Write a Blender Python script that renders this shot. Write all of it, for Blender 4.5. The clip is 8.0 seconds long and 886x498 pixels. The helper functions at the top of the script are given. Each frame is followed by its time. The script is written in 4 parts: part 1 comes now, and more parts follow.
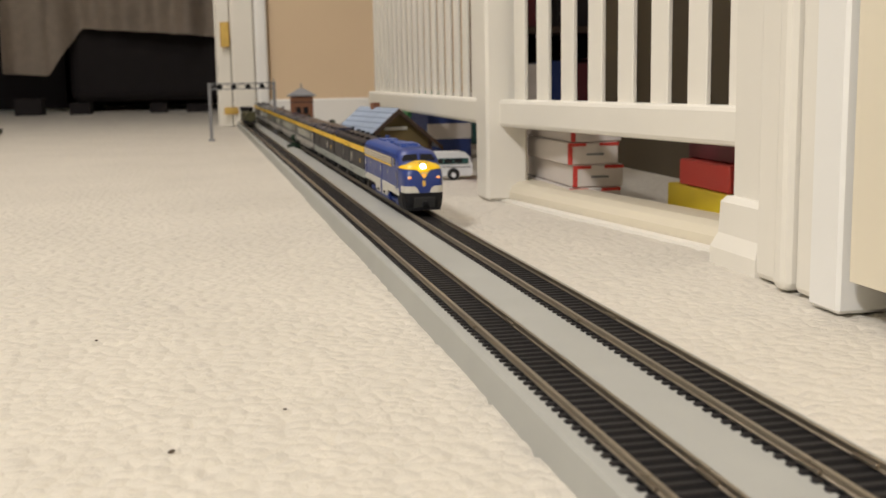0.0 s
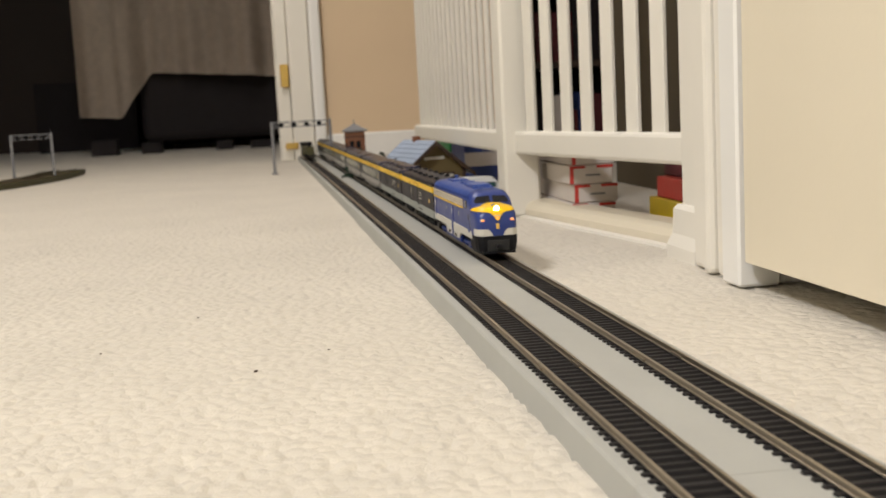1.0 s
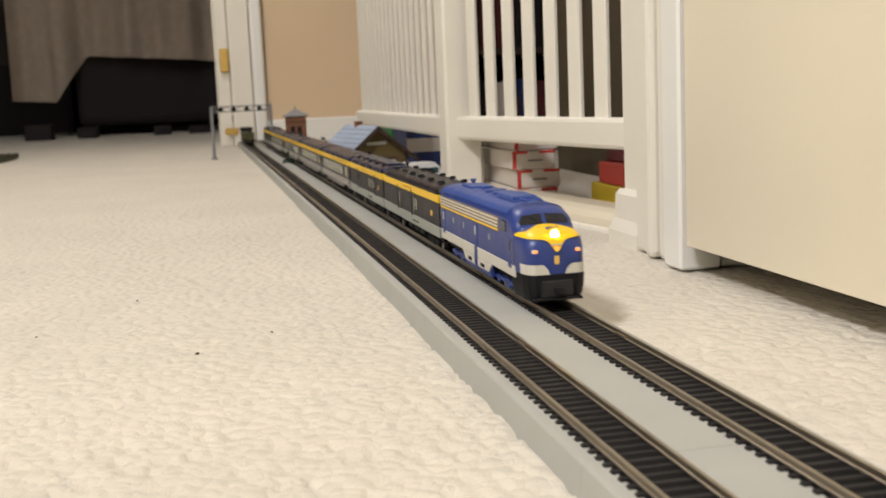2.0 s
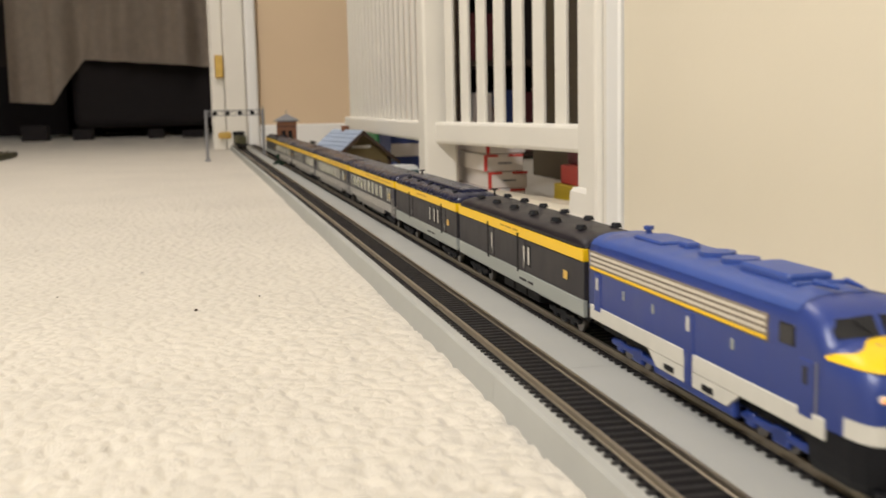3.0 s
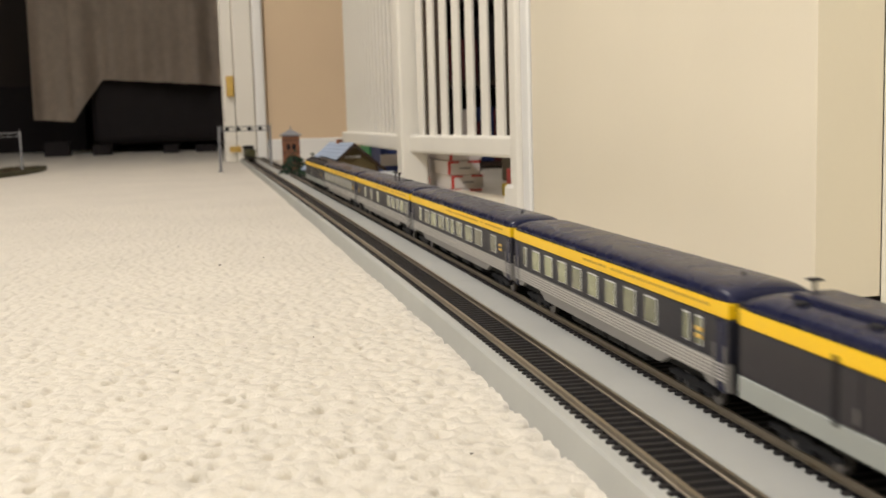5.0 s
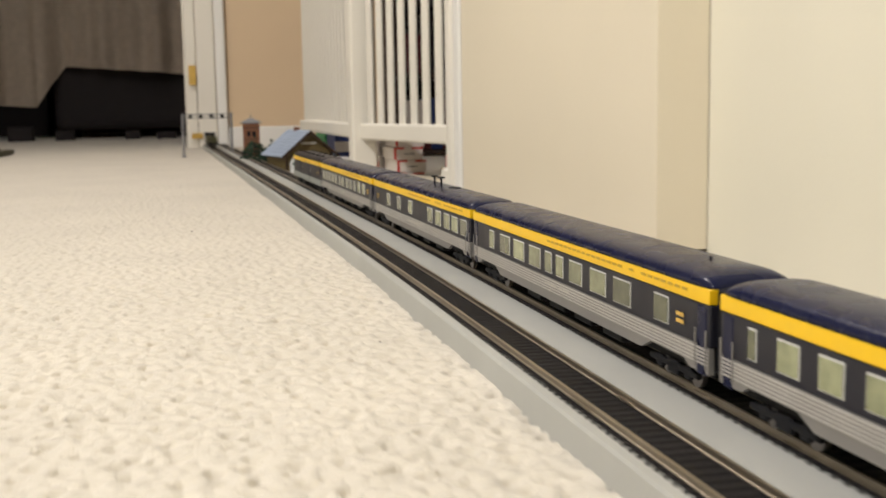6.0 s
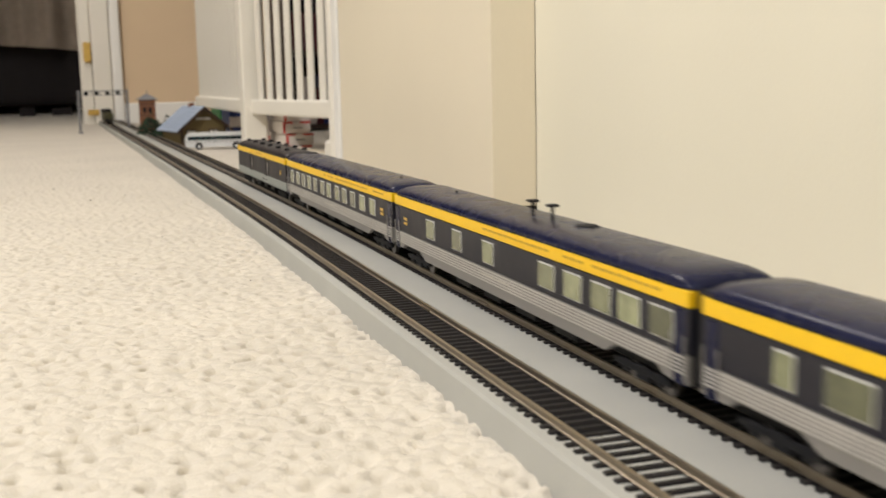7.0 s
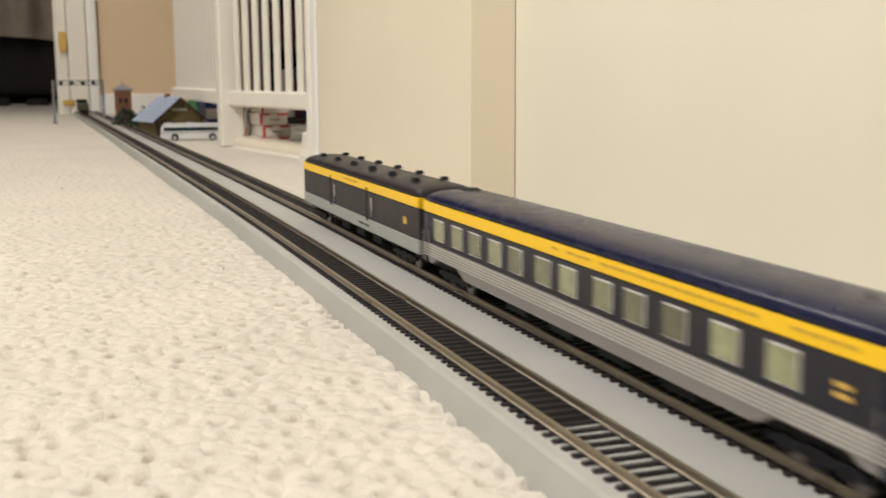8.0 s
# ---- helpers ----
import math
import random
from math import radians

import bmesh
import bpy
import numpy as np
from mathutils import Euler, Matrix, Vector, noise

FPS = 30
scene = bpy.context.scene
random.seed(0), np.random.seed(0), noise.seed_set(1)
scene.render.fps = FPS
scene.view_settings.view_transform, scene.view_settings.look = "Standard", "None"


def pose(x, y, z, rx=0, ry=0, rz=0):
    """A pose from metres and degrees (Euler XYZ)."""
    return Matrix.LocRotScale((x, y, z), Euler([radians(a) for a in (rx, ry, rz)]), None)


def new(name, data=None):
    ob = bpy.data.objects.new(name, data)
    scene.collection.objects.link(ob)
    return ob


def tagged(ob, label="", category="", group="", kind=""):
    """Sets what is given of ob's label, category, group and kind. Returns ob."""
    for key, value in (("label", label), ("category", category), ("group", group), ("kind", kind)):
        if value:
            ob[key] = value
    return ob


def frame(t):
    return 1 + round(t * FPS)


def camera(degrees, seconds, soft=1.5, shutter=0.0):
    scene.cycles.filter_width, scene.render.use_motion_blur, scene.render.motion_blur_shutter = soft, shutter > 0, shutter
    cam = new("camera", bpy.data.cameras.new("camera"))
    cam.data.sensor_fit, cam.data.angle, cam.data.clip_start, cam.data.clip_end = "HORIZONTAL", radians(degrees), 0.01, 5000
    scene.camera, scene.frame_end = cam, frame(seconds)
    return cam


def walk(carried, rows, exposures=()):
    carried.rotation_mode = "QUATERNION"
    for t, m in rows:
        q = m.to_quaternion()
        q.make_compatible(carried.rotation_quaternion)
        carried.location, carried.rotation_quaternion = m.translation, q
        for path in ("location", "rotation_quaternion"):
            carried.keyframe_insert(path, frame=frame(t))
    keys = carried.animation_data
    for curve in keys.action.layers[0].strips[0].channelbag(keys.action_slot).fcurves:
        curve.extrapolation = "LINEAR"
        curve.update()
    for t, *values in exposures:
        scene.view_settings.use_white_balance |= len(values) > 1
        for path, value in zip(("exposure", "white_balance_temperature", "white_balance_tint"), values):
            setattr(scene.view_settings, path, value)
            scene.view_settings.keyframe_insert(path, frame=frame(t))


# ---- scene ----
cam = camera(43.89, 8.0, soft=1.6, shutter=0.35)
PATH = [
    (0, pose(-0.123, 1.745, 0.126, 81.19, 0.99, -11.25)),
    (0.5, pose(-0.123, 1.703, 0.133, 81.09, 1.44, -10.52)),
    (1, pose(-0.122, 1.530, 0.136, 82.72, 2.96, -8.23)),
    (1.5, pose(-0.123, 1.520, 0.136, 81.99, 2.22, -9.56)),
    (2, pose(-0.124, 1.533, 0.132, 81.96, 2.42, -11.28)),
    (3.5, pose(-0.130, 1.269, 0.125, 83.21, 0.78, -11.44)),
    (4, pose(-0.127, 1.122, 0.127, 83.79, 1.40, -10.53)),
    (4.5, pose(-0.131, 1.111, 0.127, 83.57, 1.49, -10.84)),
    (6, pose(-0.150, 0.915, 0.127, 82.74, 0.93, -13.25)),
    (6.5, pose(-0.158, 0.763, 0.131, 82.25, 0.40, -15.70)),
    (7, pose(-0.152, 0.769, 0.130, 81.32, 1.24, -18.24)),
    (7.5, pose(-0.147, 0.743, 0.124, 81.23, 0.86, -19.26)),
    (8, pose(-0.149, 0.778, 0.124, 81.17, 0.36, -19.32)),
]
walk(cam, PATH, exposures=[(0.0, -0.06), (2.0, 0.0), (3.5, 0.04), (4.5, -0.03), (6.0, -0.07), (8.0, -0.11)])
cam.data.dof.use_dof = True
cam.data.dof.focus_distance = 0.62
cam.data.dof.aperture_fstop = 22.0

# ---- light ----
world = bpy.data.worlds.new("room_air")
scene.world = world
world.use_nodes = True
world.node_tree.nodes["Background"].inputs[0].default_value = (1.0, 0.95, 0.9, 1)
world.node_tree.nodes["Background"].inputs[1].default_value = 0.08


def ceiling_lamp_light(name, x, y, z, size, watts, colour):
    lamp = bpy.data.lights.new(name, "AREA")
    lamp.shape, lamp.size, lamp.energy, lamp.color = "DISK", size, watts, colour
    ob = new(name, lamp)
    ob.matrix_basis = pose(x, y, z)
    return ob


ceiling_lamp_light("ceiling_light_glow", -1.6, 0.75, 2.34, 0.55, 94, (1.0, 0.975, 0.975))
ceiling_lamp_light("landing_light_glow", -0.45, 3.7, 2.34, 0.45, 25, (1.0, 0.92, 0.87))

# ---- materials ----


def material(name, colour, rough=0.6, metal=0.0, vary=0.12, scale=40.0, bump=0.0, bump_scale=200.0, coat=0.0, emit=0.0, spec=0.5):
    m = bpy.data.materials.new(name)
    m.use_nodes = True
    t = m.node_tree
    b = t.nodes["Principled BSDF"]
    b.inputs["Roughness"].default_value = rough
    b.inputs["Metallic"].default_value = metal
    b.inputs["Specular IOR Level"].default_value = spec
    b.inputs["Coat Weight"].default_value = coat
    co = t.nodes.new("ShaderNodeTexCoord")
    n1 = t.nodes.new("ShaderNodeTexNoise")
    n1.inputs["Scale"].default_value = scale
    n1.inputs["Detail"].default_value = 5
    t.links.new(co.outputs["Object"], n1.inputs["Vector"])
    n2 = t.nodes.new("ShaderNodeTexNoise")
    n2.inputs["Scale"].default_value = scale / 9
    n2.inputs["Detail"].default_value = 3
    t.links.new(co.outputs["Object"], n2.inputs["Vector"])
    add = t.nodes.new("ShaderNodeMath")
    add.operation = "ADD"
    t.links.new(n1.outputs["Fac"], add.inputs[0])
    t.links.new(n2.outputs["Fac"], add.inputs[1])
    rng = t.nodes.new("ShaderNodeMapRange")
    rng.inputs["From Min"].default_value, rng.inputs["From Max"].default_value = 0.6, 1.4
    rng.inputs["To Min"].default_value, rng.inputs["To Max"].default_value = 1 - vary, 1 + vary * 0.6
    t.links.new(add.outputs[0], rng.inputs["Value"])
    mix = t.nodes.new("ShaderNodeMix")
    mix.data_type, mix.blend_type = "RGBA", "MULTIPLY"
    mix.inputs["Factor"].default_value = 1.0
    mix.inputs["A"].default_value = (*colour, 1)
    t.links.new(rng.outputs["Result"], mix.inputs["B"])
    t.links.new(mix.outputs["Result"], b.inputs["Base Color"])
    r2 = t.nodes.new("ShaderNodeMapRange")
    r2.inputs["To Min"].default_value, r2.inputs["To Max"].default_value = max(0.03, rough - 0.08), min(1, rough + 0.1)
    t.links.new(n1.outputs["Fac"], r2.inputs["Value"])
    t.links.new(r2.outputs["Result"], b.inputs["Roughness"])
    if bump:
        nb = t.nodes.new("ShaderNodeTexNoise")
        nb.inputs["Scale"].default_value = bump_scale
        nb.inputs["Detail"].default_value = 4
        t.links.new(co.outputs["Object"], nb.inputs["Vector"])
        bp = t.nodes.new("ShaderNodeBump")
        bp.inputs["Strength"].default_value = bump
        bp.inputs["Distance"].default_value = 0.3 / bump_scale
        t.links.new(nb.outputs["Fac"], bp.inputs["Height"])
        t.links.new(bp.outputs["Normal"], b.inputs["Normal"])
    if emit:
        b.inputs["Emission Color"].default_value = (*colour, 1)
        b.inputs["Emission Strength"].default_value = emit
    return m


def carpet_material():
    m = material("cream_loop_carpet", (0.61, 0.562, 0.480), 0.95, 0, 0.10, 60, 0, 0)
    t = m.node_tree
    b = t.nodes["Principled BSDF"]
    b.inputs["Sheen Weight"].default_value = 0.25
    co = t.nodes["Texture Coordinate"]
    v = t.nodes.new("ShaderNodeTexVoronoi")
    v.inputs["Scale"].default_value = 150
    v.inputs["Randomness"].default_value = 1.0
    t.links.new(co.outputs["Object"], v.inputs["Vector"])
    n = t.nodes.new("ShaderNodeTexNoise")
    n.inputs["Scale"].default_value = 900
    t.links.new(co.outputs["Object"], n.inputs["Vector"])
    s = t.nodes.new("ShaderNodeMath")
    s.operation = "MULTIPLY_ADD"
    s.inputs[1].default_value = -1.4
    t.links.new(v.outputs["Distance"], s.inputs[0])
    fine = t.nodes.new("ShaderNodeMath")
    fine.operation = "MULTIPLY"
    fine.inputs[1].default_value = 0.35
    t.links.new(n.outputs["Fac"], fine.inputs[0])
    t.links.new(fine.outputs[0], s.inputs[2])
    bp = t.nodes.new("ShaderNodeBump")
    bp.inputs["Strength"].default_value = 0.5
    bp.inputs["Distance"].default_value = 0.003
    t.links.new(s.outputs[0], bp.inputs["Height"])
    t.links.new(bp.outputs["Normal"], b.inputs["Normal"])
    return m


def vary_by_object(m, amount=0.25):
    t = m.node_tree
    b = t.nodes["Principled BSDF"]
    src = b.inputs["Base Color"].links[0].from_socket
    info = t.nodes.new("ShaderNodeObjectInfo")
    r = t.nodes.new("ShaderNodeMapRange")
    r.inputs["To Min"].default_value, r.inputs["To Max"].default_value = 1 - amount, 1 + amount
    t.links.new(info.outputs["Random"], r.inputs["Value"])
    mix = t.nodes.new("ShaderNodeMix")
    mix.data_type, mix.blend_type = "RGBA", "MULTIPLY"
    mix.inputs["Factor"].default_value = 1.0
    t.links.new(src, mix.inputs["A"])
    t.links.new(r.outputs["Result"], mix.inputs["B"])
    t.links.new(mix.outputs["Result"], b.inputs["Base Color"])
    return m


CARPET = carpet_material()
FOAM = material("grey_foam_underlay", (0.37, 0.368, 0.34), 0.75, 0, 0.10, 30, 0.25, 900)
SLEEPER = vary_by_object(material("black_plastic_sleeper", (0.016, 0.014, 0.014), 0.6, 0, 0.2, 120, 0.2, 1500, spec=0.2), 0.3)
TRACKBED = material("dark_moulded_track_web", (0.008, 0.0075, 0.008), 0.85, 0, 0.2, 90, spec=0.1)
RAIL = material("nickel_rail_brown", (0.33, 0.28, 0.215), 0.38, 0.85, 0.2, 90)
WHITE = material("white_gloss_paint", (0.80, 0.765, 0.69), 0.42, 0, 0.05, 8, 0.05, 150)
TRIMWHITE = material("bright_white_trim_paint", (0.84, 0.83, 0.80), 0.35, 0, 0.04, 8, 0.04, 120)
CREAM = material("cream_door_paint", (0.76, 0.69, 0.55), 0.45, 0, 0.05, 6, 0.06, 180)
WALL = material("pale_cream_wall_paint", (0.74, 0.705, 0.585), 0.8, 0, 0.04, 5, 0.10, 260)
FARWALL = material("beige_wall_paint", (0.70, 0.54, 0.36), 0.8, 0, 0.05, 5, 0.10, 260)
CEIL = material("white_ceiling_paint", (0.82, 0.80, 0.75), 0.9, 0, 0.03, 5, 0.1, 200)
# The unlit room's darkness is painted into this wall colour.
UNLITWALL = material("unlit_room_wall", (0.05, 0.036, 0.03), 0.8, 0, 0.2, 6)
BRASS = material("brass_plate", (0.75, 0.52, 0.16), 0.35, 0.9, 0.15, 60)
BLUE = material("royal_blue_loco_paint", (0.017, 0.040, 0.205), 0.36, 0, 0.08, 90)
BLUEROOF = material("blue_roof_paint", (0.026, 0.064, 0.27), 0.42, 0, 0.1, 90)
YELLOW = material("golden_yellow_paint", (0.86, 0.53, 0.004), 0.4, 0, 0.06, 120)
PALEWHITE = material("off_white_stripe_paint", (0.60, 0.575, 0.51), 0.45, 0, 0.07, 120)
CREAMGRILLE = material("cream_grille_paint", (0.20, 0.16, 0.12), 0.5, 0, 0.1, 120)
NAVY = material("navy_black_roof_paint", (0.010, 0.012, 0.036), 0.26, 0, 0.15, 60, 0.03, 400, spec=0.14)
VANROOF = material("matt_brown_grey_roof_paint", (0.015, 0.012, 0.016), 0.38, 0, 0.15, 60, 0.05, 400, spec=0.16)
CARGREY = material("dark_warm_grey_car_paint", (0.030, 0.027, 0.031), 0.5, 0, 0.12, 80, spec=0.3)
NAVYBODY = material("navy_black_car_paint", (0.014, 0.014, 0.022), 0.42, 0, 0.12, 80, spec=0.35)
# Lighter than SILVER: the lit ridges of the flutes are done in colour.
FLUTE = material("lit_flute_metal", (0.56, 0.54, 0.51), 0.38, 0.4, 0.1, 80)
FRAME = material("bright_window_edge", (0.55, 0.55, 0.52), 0.4, 0.2, 0.08, 80)
GRILLEBAR = material("tan_grille_bar", (0.62, 0.56, 0.46), 0.5, 0, 0.1, 120)
# Darkened so the panel between the flutes looks shaded.
SILVER = material("fluted_silver_panel", (0.27, 0.258, 0.245), 0.42, 0.35, 0.1, 80)
LIGHTGREY = material("light_grey_lower_panel", (0.31, 0.325, 0.30), 0.5, 0, 0.1, 80)
BLACK = material("black_underframe", (0.009, 0.009, 0.011), 0.6, 0, 0.2, 120, spec=0.2)
GLASS_DARK = material("dark_windscreen", (0.015, 0.015, 0.018), 0.15, 0, 0.1, 60, spec=0.3)
PANE = vary_by_object(material("pale_green_window", (0.21, 0.22, 0.125), 0.12, 0, 0.45, 140), 0.55)
LAMP = material("headlight_glow", (1.0, 0.78, 0.40), 0.3, emit=80)
MARKER = material("orange_marker_glow", (1.0, 0.33, 0.08), 0.3, emit=1.0)
STEEL = material("wheel_steel", (0.22, 0.2, 0.19), 0.35, 0.9, 0.2, 200)
GOLD = material("gold_lettering", (0.72, 0.46, 0.10), 0.4, 0, 0.05, 200)
HOUSEWALL = material("olive_brown_plank_wall", (0.16, 0.115, 0.045), 0.7, 0, 0.15, 60)
HOUSEROOF = material("slate_blue_roof", (0.30, 0.36, 0.47), 0.6, 0, 0.15, 60)
DARKBROWN = material("dark_brown_trim", (0.05, 0.028, 0.018), 0.6, 0, 0.15, 80)
REDBROWN = material("red_brown_timber", (0.22, 0.085, 0.04), 0.6, 0, 0.2, 90)
BUSWHITE = material("bus_white_paint", (0.72, 0.74, 0.75), 0.35, 0, 0.04, 80)
BUSGREEN = material("bus_dark_green_band", (0.03, 0.09, 0.09), 0.25, 0, 0.1, 80)
STRIPEMARK = material("faded_stripe_lettering", (0.50, 0.30, 0.03), 0.5, 0, 0.1, 200)
RUBBER = material("black_tyre", (0.015, 0.015, 0.015), 0.8, 0, 0.1, 100)
GANTRYGREY = material("grey_gantry_plastic", (0.20, 0.20, 0.21), 0.55, 0, 0.12, 80)
GREEN = material("dark_green_foliage", (0.025, 0.055, 0.03), 0.9, 0, 0.4, 120, 0.5, 300)
TARP = material("grey_blanket_cloth", (0.72, 0.61, 0.50), 0.95, 0, 0.15, 30, 0.5, 500)
SOFA = material("black_brown_upholstery", (0.012, 0.008, 0.009), 0.8, 0, 0.2, 20)
REDCARD = material("red_card", (0.55, 0.05, 0.04), 0.5, 0, 0.08, 40)
WHITECARD = material("white_card", (0.66, 0.60, 0.56), 0.55, 0, 0.08, 40)
BLUECARD = material("dark_blue_card", (0.02, 0.04, 0.16), 0.5, 0, 0.12, 40)
MAROONCARD = material("maroon_card", (0.10, 0.015, 0.02), 0.5, 0, 0.1, 40)
GREENCARD = material("green_card", (0.05, 0.35, 0.12), 0.5, 0, 0.1, 40)
YELLOWCARD = material("yellow_card", (0.72, 0.55, 0.03), 0.5, 0, 0.08, 40)
# Stairwell shade is in this brown, so gaps between the slats look dark.
BROWNBACK = material("shaded_stair_brown", (0.11, 0.085, 0.052), 0.85, 0, 0.08, 5, 0.1, 200)
TEAL = material("teal_screen_glow", (0.05, 0.75, 0.8), 0.4, emit=1.2)
LAMPSHADE = material("lamp_diffuser", (1.0, 0.93, 0.82), 0.5, emit=2.5)
OLIVE = material("olive_loco_paint", (0.06, 0.055, 0.02), 0.6, 0, 0.3, 90)

# ---- mesh helpers ----


def put(name, bm, mat, parent=None, label="", smooth=False):
    me = bpy.data.meshes.new(name)
    bmesh.ops.recalc_face_normals(bm, faces=bm.faces)
    bm.to_mesh(me)
    bm.free()
    me.materials.append(mat)
    if smooth:
        for p in me.polygons:
            p.use_smooth = True
    ob = new(name, me)
    if parent is not None:
        ob.parent = parent
    if label:
        tagged(ob, label)
    return ob


def part(name, bm, mat, parent, label="", smooth=False):
    return put(name, bm, mat, parent, label, smooth)


def empty(name, x=0, y=0, z=0, rz=0):
    ob = new(name)
    ob.empty_display_size = 0.01
    ob.matrix_basis = pose(x, y, z, 0, 0, rz)
    return ob


def add_box(bm, x0, x1, y0, y1, z0, z1, bevel=0.0, seg=1):
    r = bmesh.ops.create_cube(bm, size=1)
    vs = r["verts"]
    for v in vs:
        v.co = Vector(((x0 + x1) / 2 + v.co.x * (x1 - x0), (y0 + y1) / 2 + v.co.y * (y1 - y0), (z0 + z1) / 2 + v.co.z * (z1 - z0)))
    if bevel:
        es = list({e for v in vs for e in v.link_edges})
        bmesh.ops.bevel(bm, geom=es, offset=bevel, segments=seg, affect="EDGES", profile=0.5)
    return bm


def box(x0, x1, y0, y1, z0, z1, bevel=0.0, seg=1):
    return add_box(bmesh.new(), x0, x1, y0, y1, z0, z1, bevel, seg)


def add_cyl(bm, p0, p1, r0, r1=None, n=12):
    p0, p1 = Vector(p0), Vector(p1)
    m = (p1 - p0).to_track_quat("Z", "Y").to_matrix().to_4x4()
    m.translation = (p0 + p1) / 2
    bmesh.ops.create_cone(bm, cap_ends=True, segments=n, radius1=r0, radius2=r0 if r1 is None else r1, depth=(p1 - p0).length, matrix=m)
    return bm


def cyl(p0, p1, r0, r1=None, n=12):
    return add_cyl(bmesh.new(), p0, p1, r0, r1, n)


def add_loft(bm, rings, cap=True):
    """Skin a list of rings of equal length (closed polygons)."""
    rows = [[bm.verts.new(p) for p in ring] for ring in rings]
    n = len(rows[0])
    for a, b in zip(rows, rows[1:]):
        for i in range(n):
            bm.faces.new((a[i], a[(i + 1) % n], b[(i + 1) % n], b[i]))
    if cap:
        bm.faces.new(rows[0])
        bm.faces.new(list(reversed(rows[-1])))
    return bm


def prism(poly, axis, a, b):
    """A polygon of two coordinates pulled along an axis from a to b."""
    def at(p, t):
        return {"x": (t, p[0], p[1]), "y": (p[0], t, p[1]), "z": (p[0], p[1], t)}[axis]
    return add_loft(bmesh.new(), [[at(p, a) for p in poly], [at(p, b) for p in poly]])


# ---- plan ----
RAIL_TOP = 0.0165
BED = 0.0045
SPACING = 0.0493


def track_x(y):
    """The near track's centre line: straight, then a long easy bend towards the doorway."""
    d = max(0.0, y - 1.5)
    return 0.003 - 0.0235 * d * d / (d + 0.6)


def track_turn(y):
    d = max(0.0, y - 1.5)
    return math.atan(0.0235 * (d * d + 1.2 * d) / (d + 0.6) ** 2)


def across(y, off, z):
    a = track_turn(y)
    return (track_x(y) + off * math.cos(a), y + off * math.sin(a), z)

# ---- structure ----


def floor_sheet():
    """One sheet of looped carpet: fine relief where it is seen close, coarser further off."""
    xs = [-3.2, -2.4, -1.7, -1.2, -0.9, -0.7, -0.6, -0.52, -0.47] + [-0.42 + 0.0017 * i for i in range(395)] + [0.27, 0.32, 0.4, 0.6, 1.0, 1.6]
    ys = [-2.5, -1.2, -0.2, 0.5, 0.85, 0.93] + [0.97 + 0.0017 * i for i in range(470)] + [1.774 + 0.0045 * i for i in range(255)]
    ys += [2.93 + 0.02 * i for i in range(72)] + [4.4 + 0.1 * i for i in range(30)] + [7.6, 8.5, 9.5, 10.8]
    gx, gy = np.meshgrid(np.array(xs), np.array(ys))
    near = (gx > -0.425) & (gx < 0.255) & (gy > 0.96) & (gy < 2.95)
    rng = np.random.default_rng(5)
    cells = rng.random((5, 700, 900))

    def lattice(pitch, k):
        """Distance to the nearest point of a jittered lattice, and that point's random value."""
        cx, cy = np.floor(gx / pitch), np.floor(gy / pitch)
        best, value = np.full_like(gx, 9.0), np.zeros_like(gx)
        for dx in (-1, 0, 1):
            for dy in (-1, 0, 1):
                ix, iy = (cx + dx).astype(int) % 700, (cy + dy).astype(int) % 900
                px = (cx + dx + 0.1 + 0.8 * cells[k, ix, iy]) * pitch
                py = (cy + dy + 0.1 + 0.8 * cells[k + 1, ix, iy]) * pitch
                d = np.hypot(gx - px, gy - py)
                closer = d < best
                best, value = np.where(closer, d, best), np.where(closer, cells[4, ix, iy], value)
        return best, value

    tuft_d, tuft_h = lattice(0.0082, 0)
    pit_d, pit_h = lattice(0.0135, 2)
    relief = 0.0017 * np.sqrt(np.clip(1 - (tuft_d / 0.0066) ** 2, 0, 1)) + 0.0005 * tuft_h
    relief -= 0.0066 * (pit_h < 0.78) * (0.45 + pit_h) * np.exp(-(pit_d / 0.0027) ** 2)
    relief *= np.clip((2.45 - gy) / 0.85, 0.3, 1.0)
    z = np.where(near, relief - 0.0014 + 0.0007 * np.sin(gx * 23 + 2 * np.sin(gy * 7)) * np.sin(gy * 17), 0.0)
    verts = np.stack([gx, gy, z], -1).reshape(-1, 3).tolist()
    w = len(xs)
    faces = [(j * w + i, j * w + i + 1, (j + 1) * w + i + 1, (j + 1) * w + i) for j in range(len(ys) - 1) for i in range(w - 1)]
    me = bpy.data.meshes.new("floor")
    me.from_pydata(verts, [], faces)
    me.materials.append(CARPET)
    for p in me.polygons:
        p.use_smooth = True
    return tagged(new("floor", me), "cream looped-pile carpet, slightly worn and speckled", "carpet", kind="structure")


def slab(name, x0, x1, y0, y1, z0, z1, mat, label, category="wall", bevel=0.0):
    return tagged(put(name, box(x0, x1, y0, y1, z0, z1, bevel), mat), label, category, kind="structure")


floor_sheet()
slab("ceiling", -3.2, 1.6, -2.5, 8.6, 2.40, 2.48, CEIL, "plain white painted ceiling", "ceiling")
slab("wall_south", -3.2, 1.6, -2.6, -2.5, 0, 2.4, WALL, "pale cream painted wall behind the viewer")
slab("wall_west", -3.3, -3.2, -2.6, 5.0, 0, 2.4, WALL, "pale cream painted wall")
slab("wall_east", 0.2305, 0.42, -2.5, 1.6695, 0, 2.4, WALL, "pale cream painted wall behind the train")
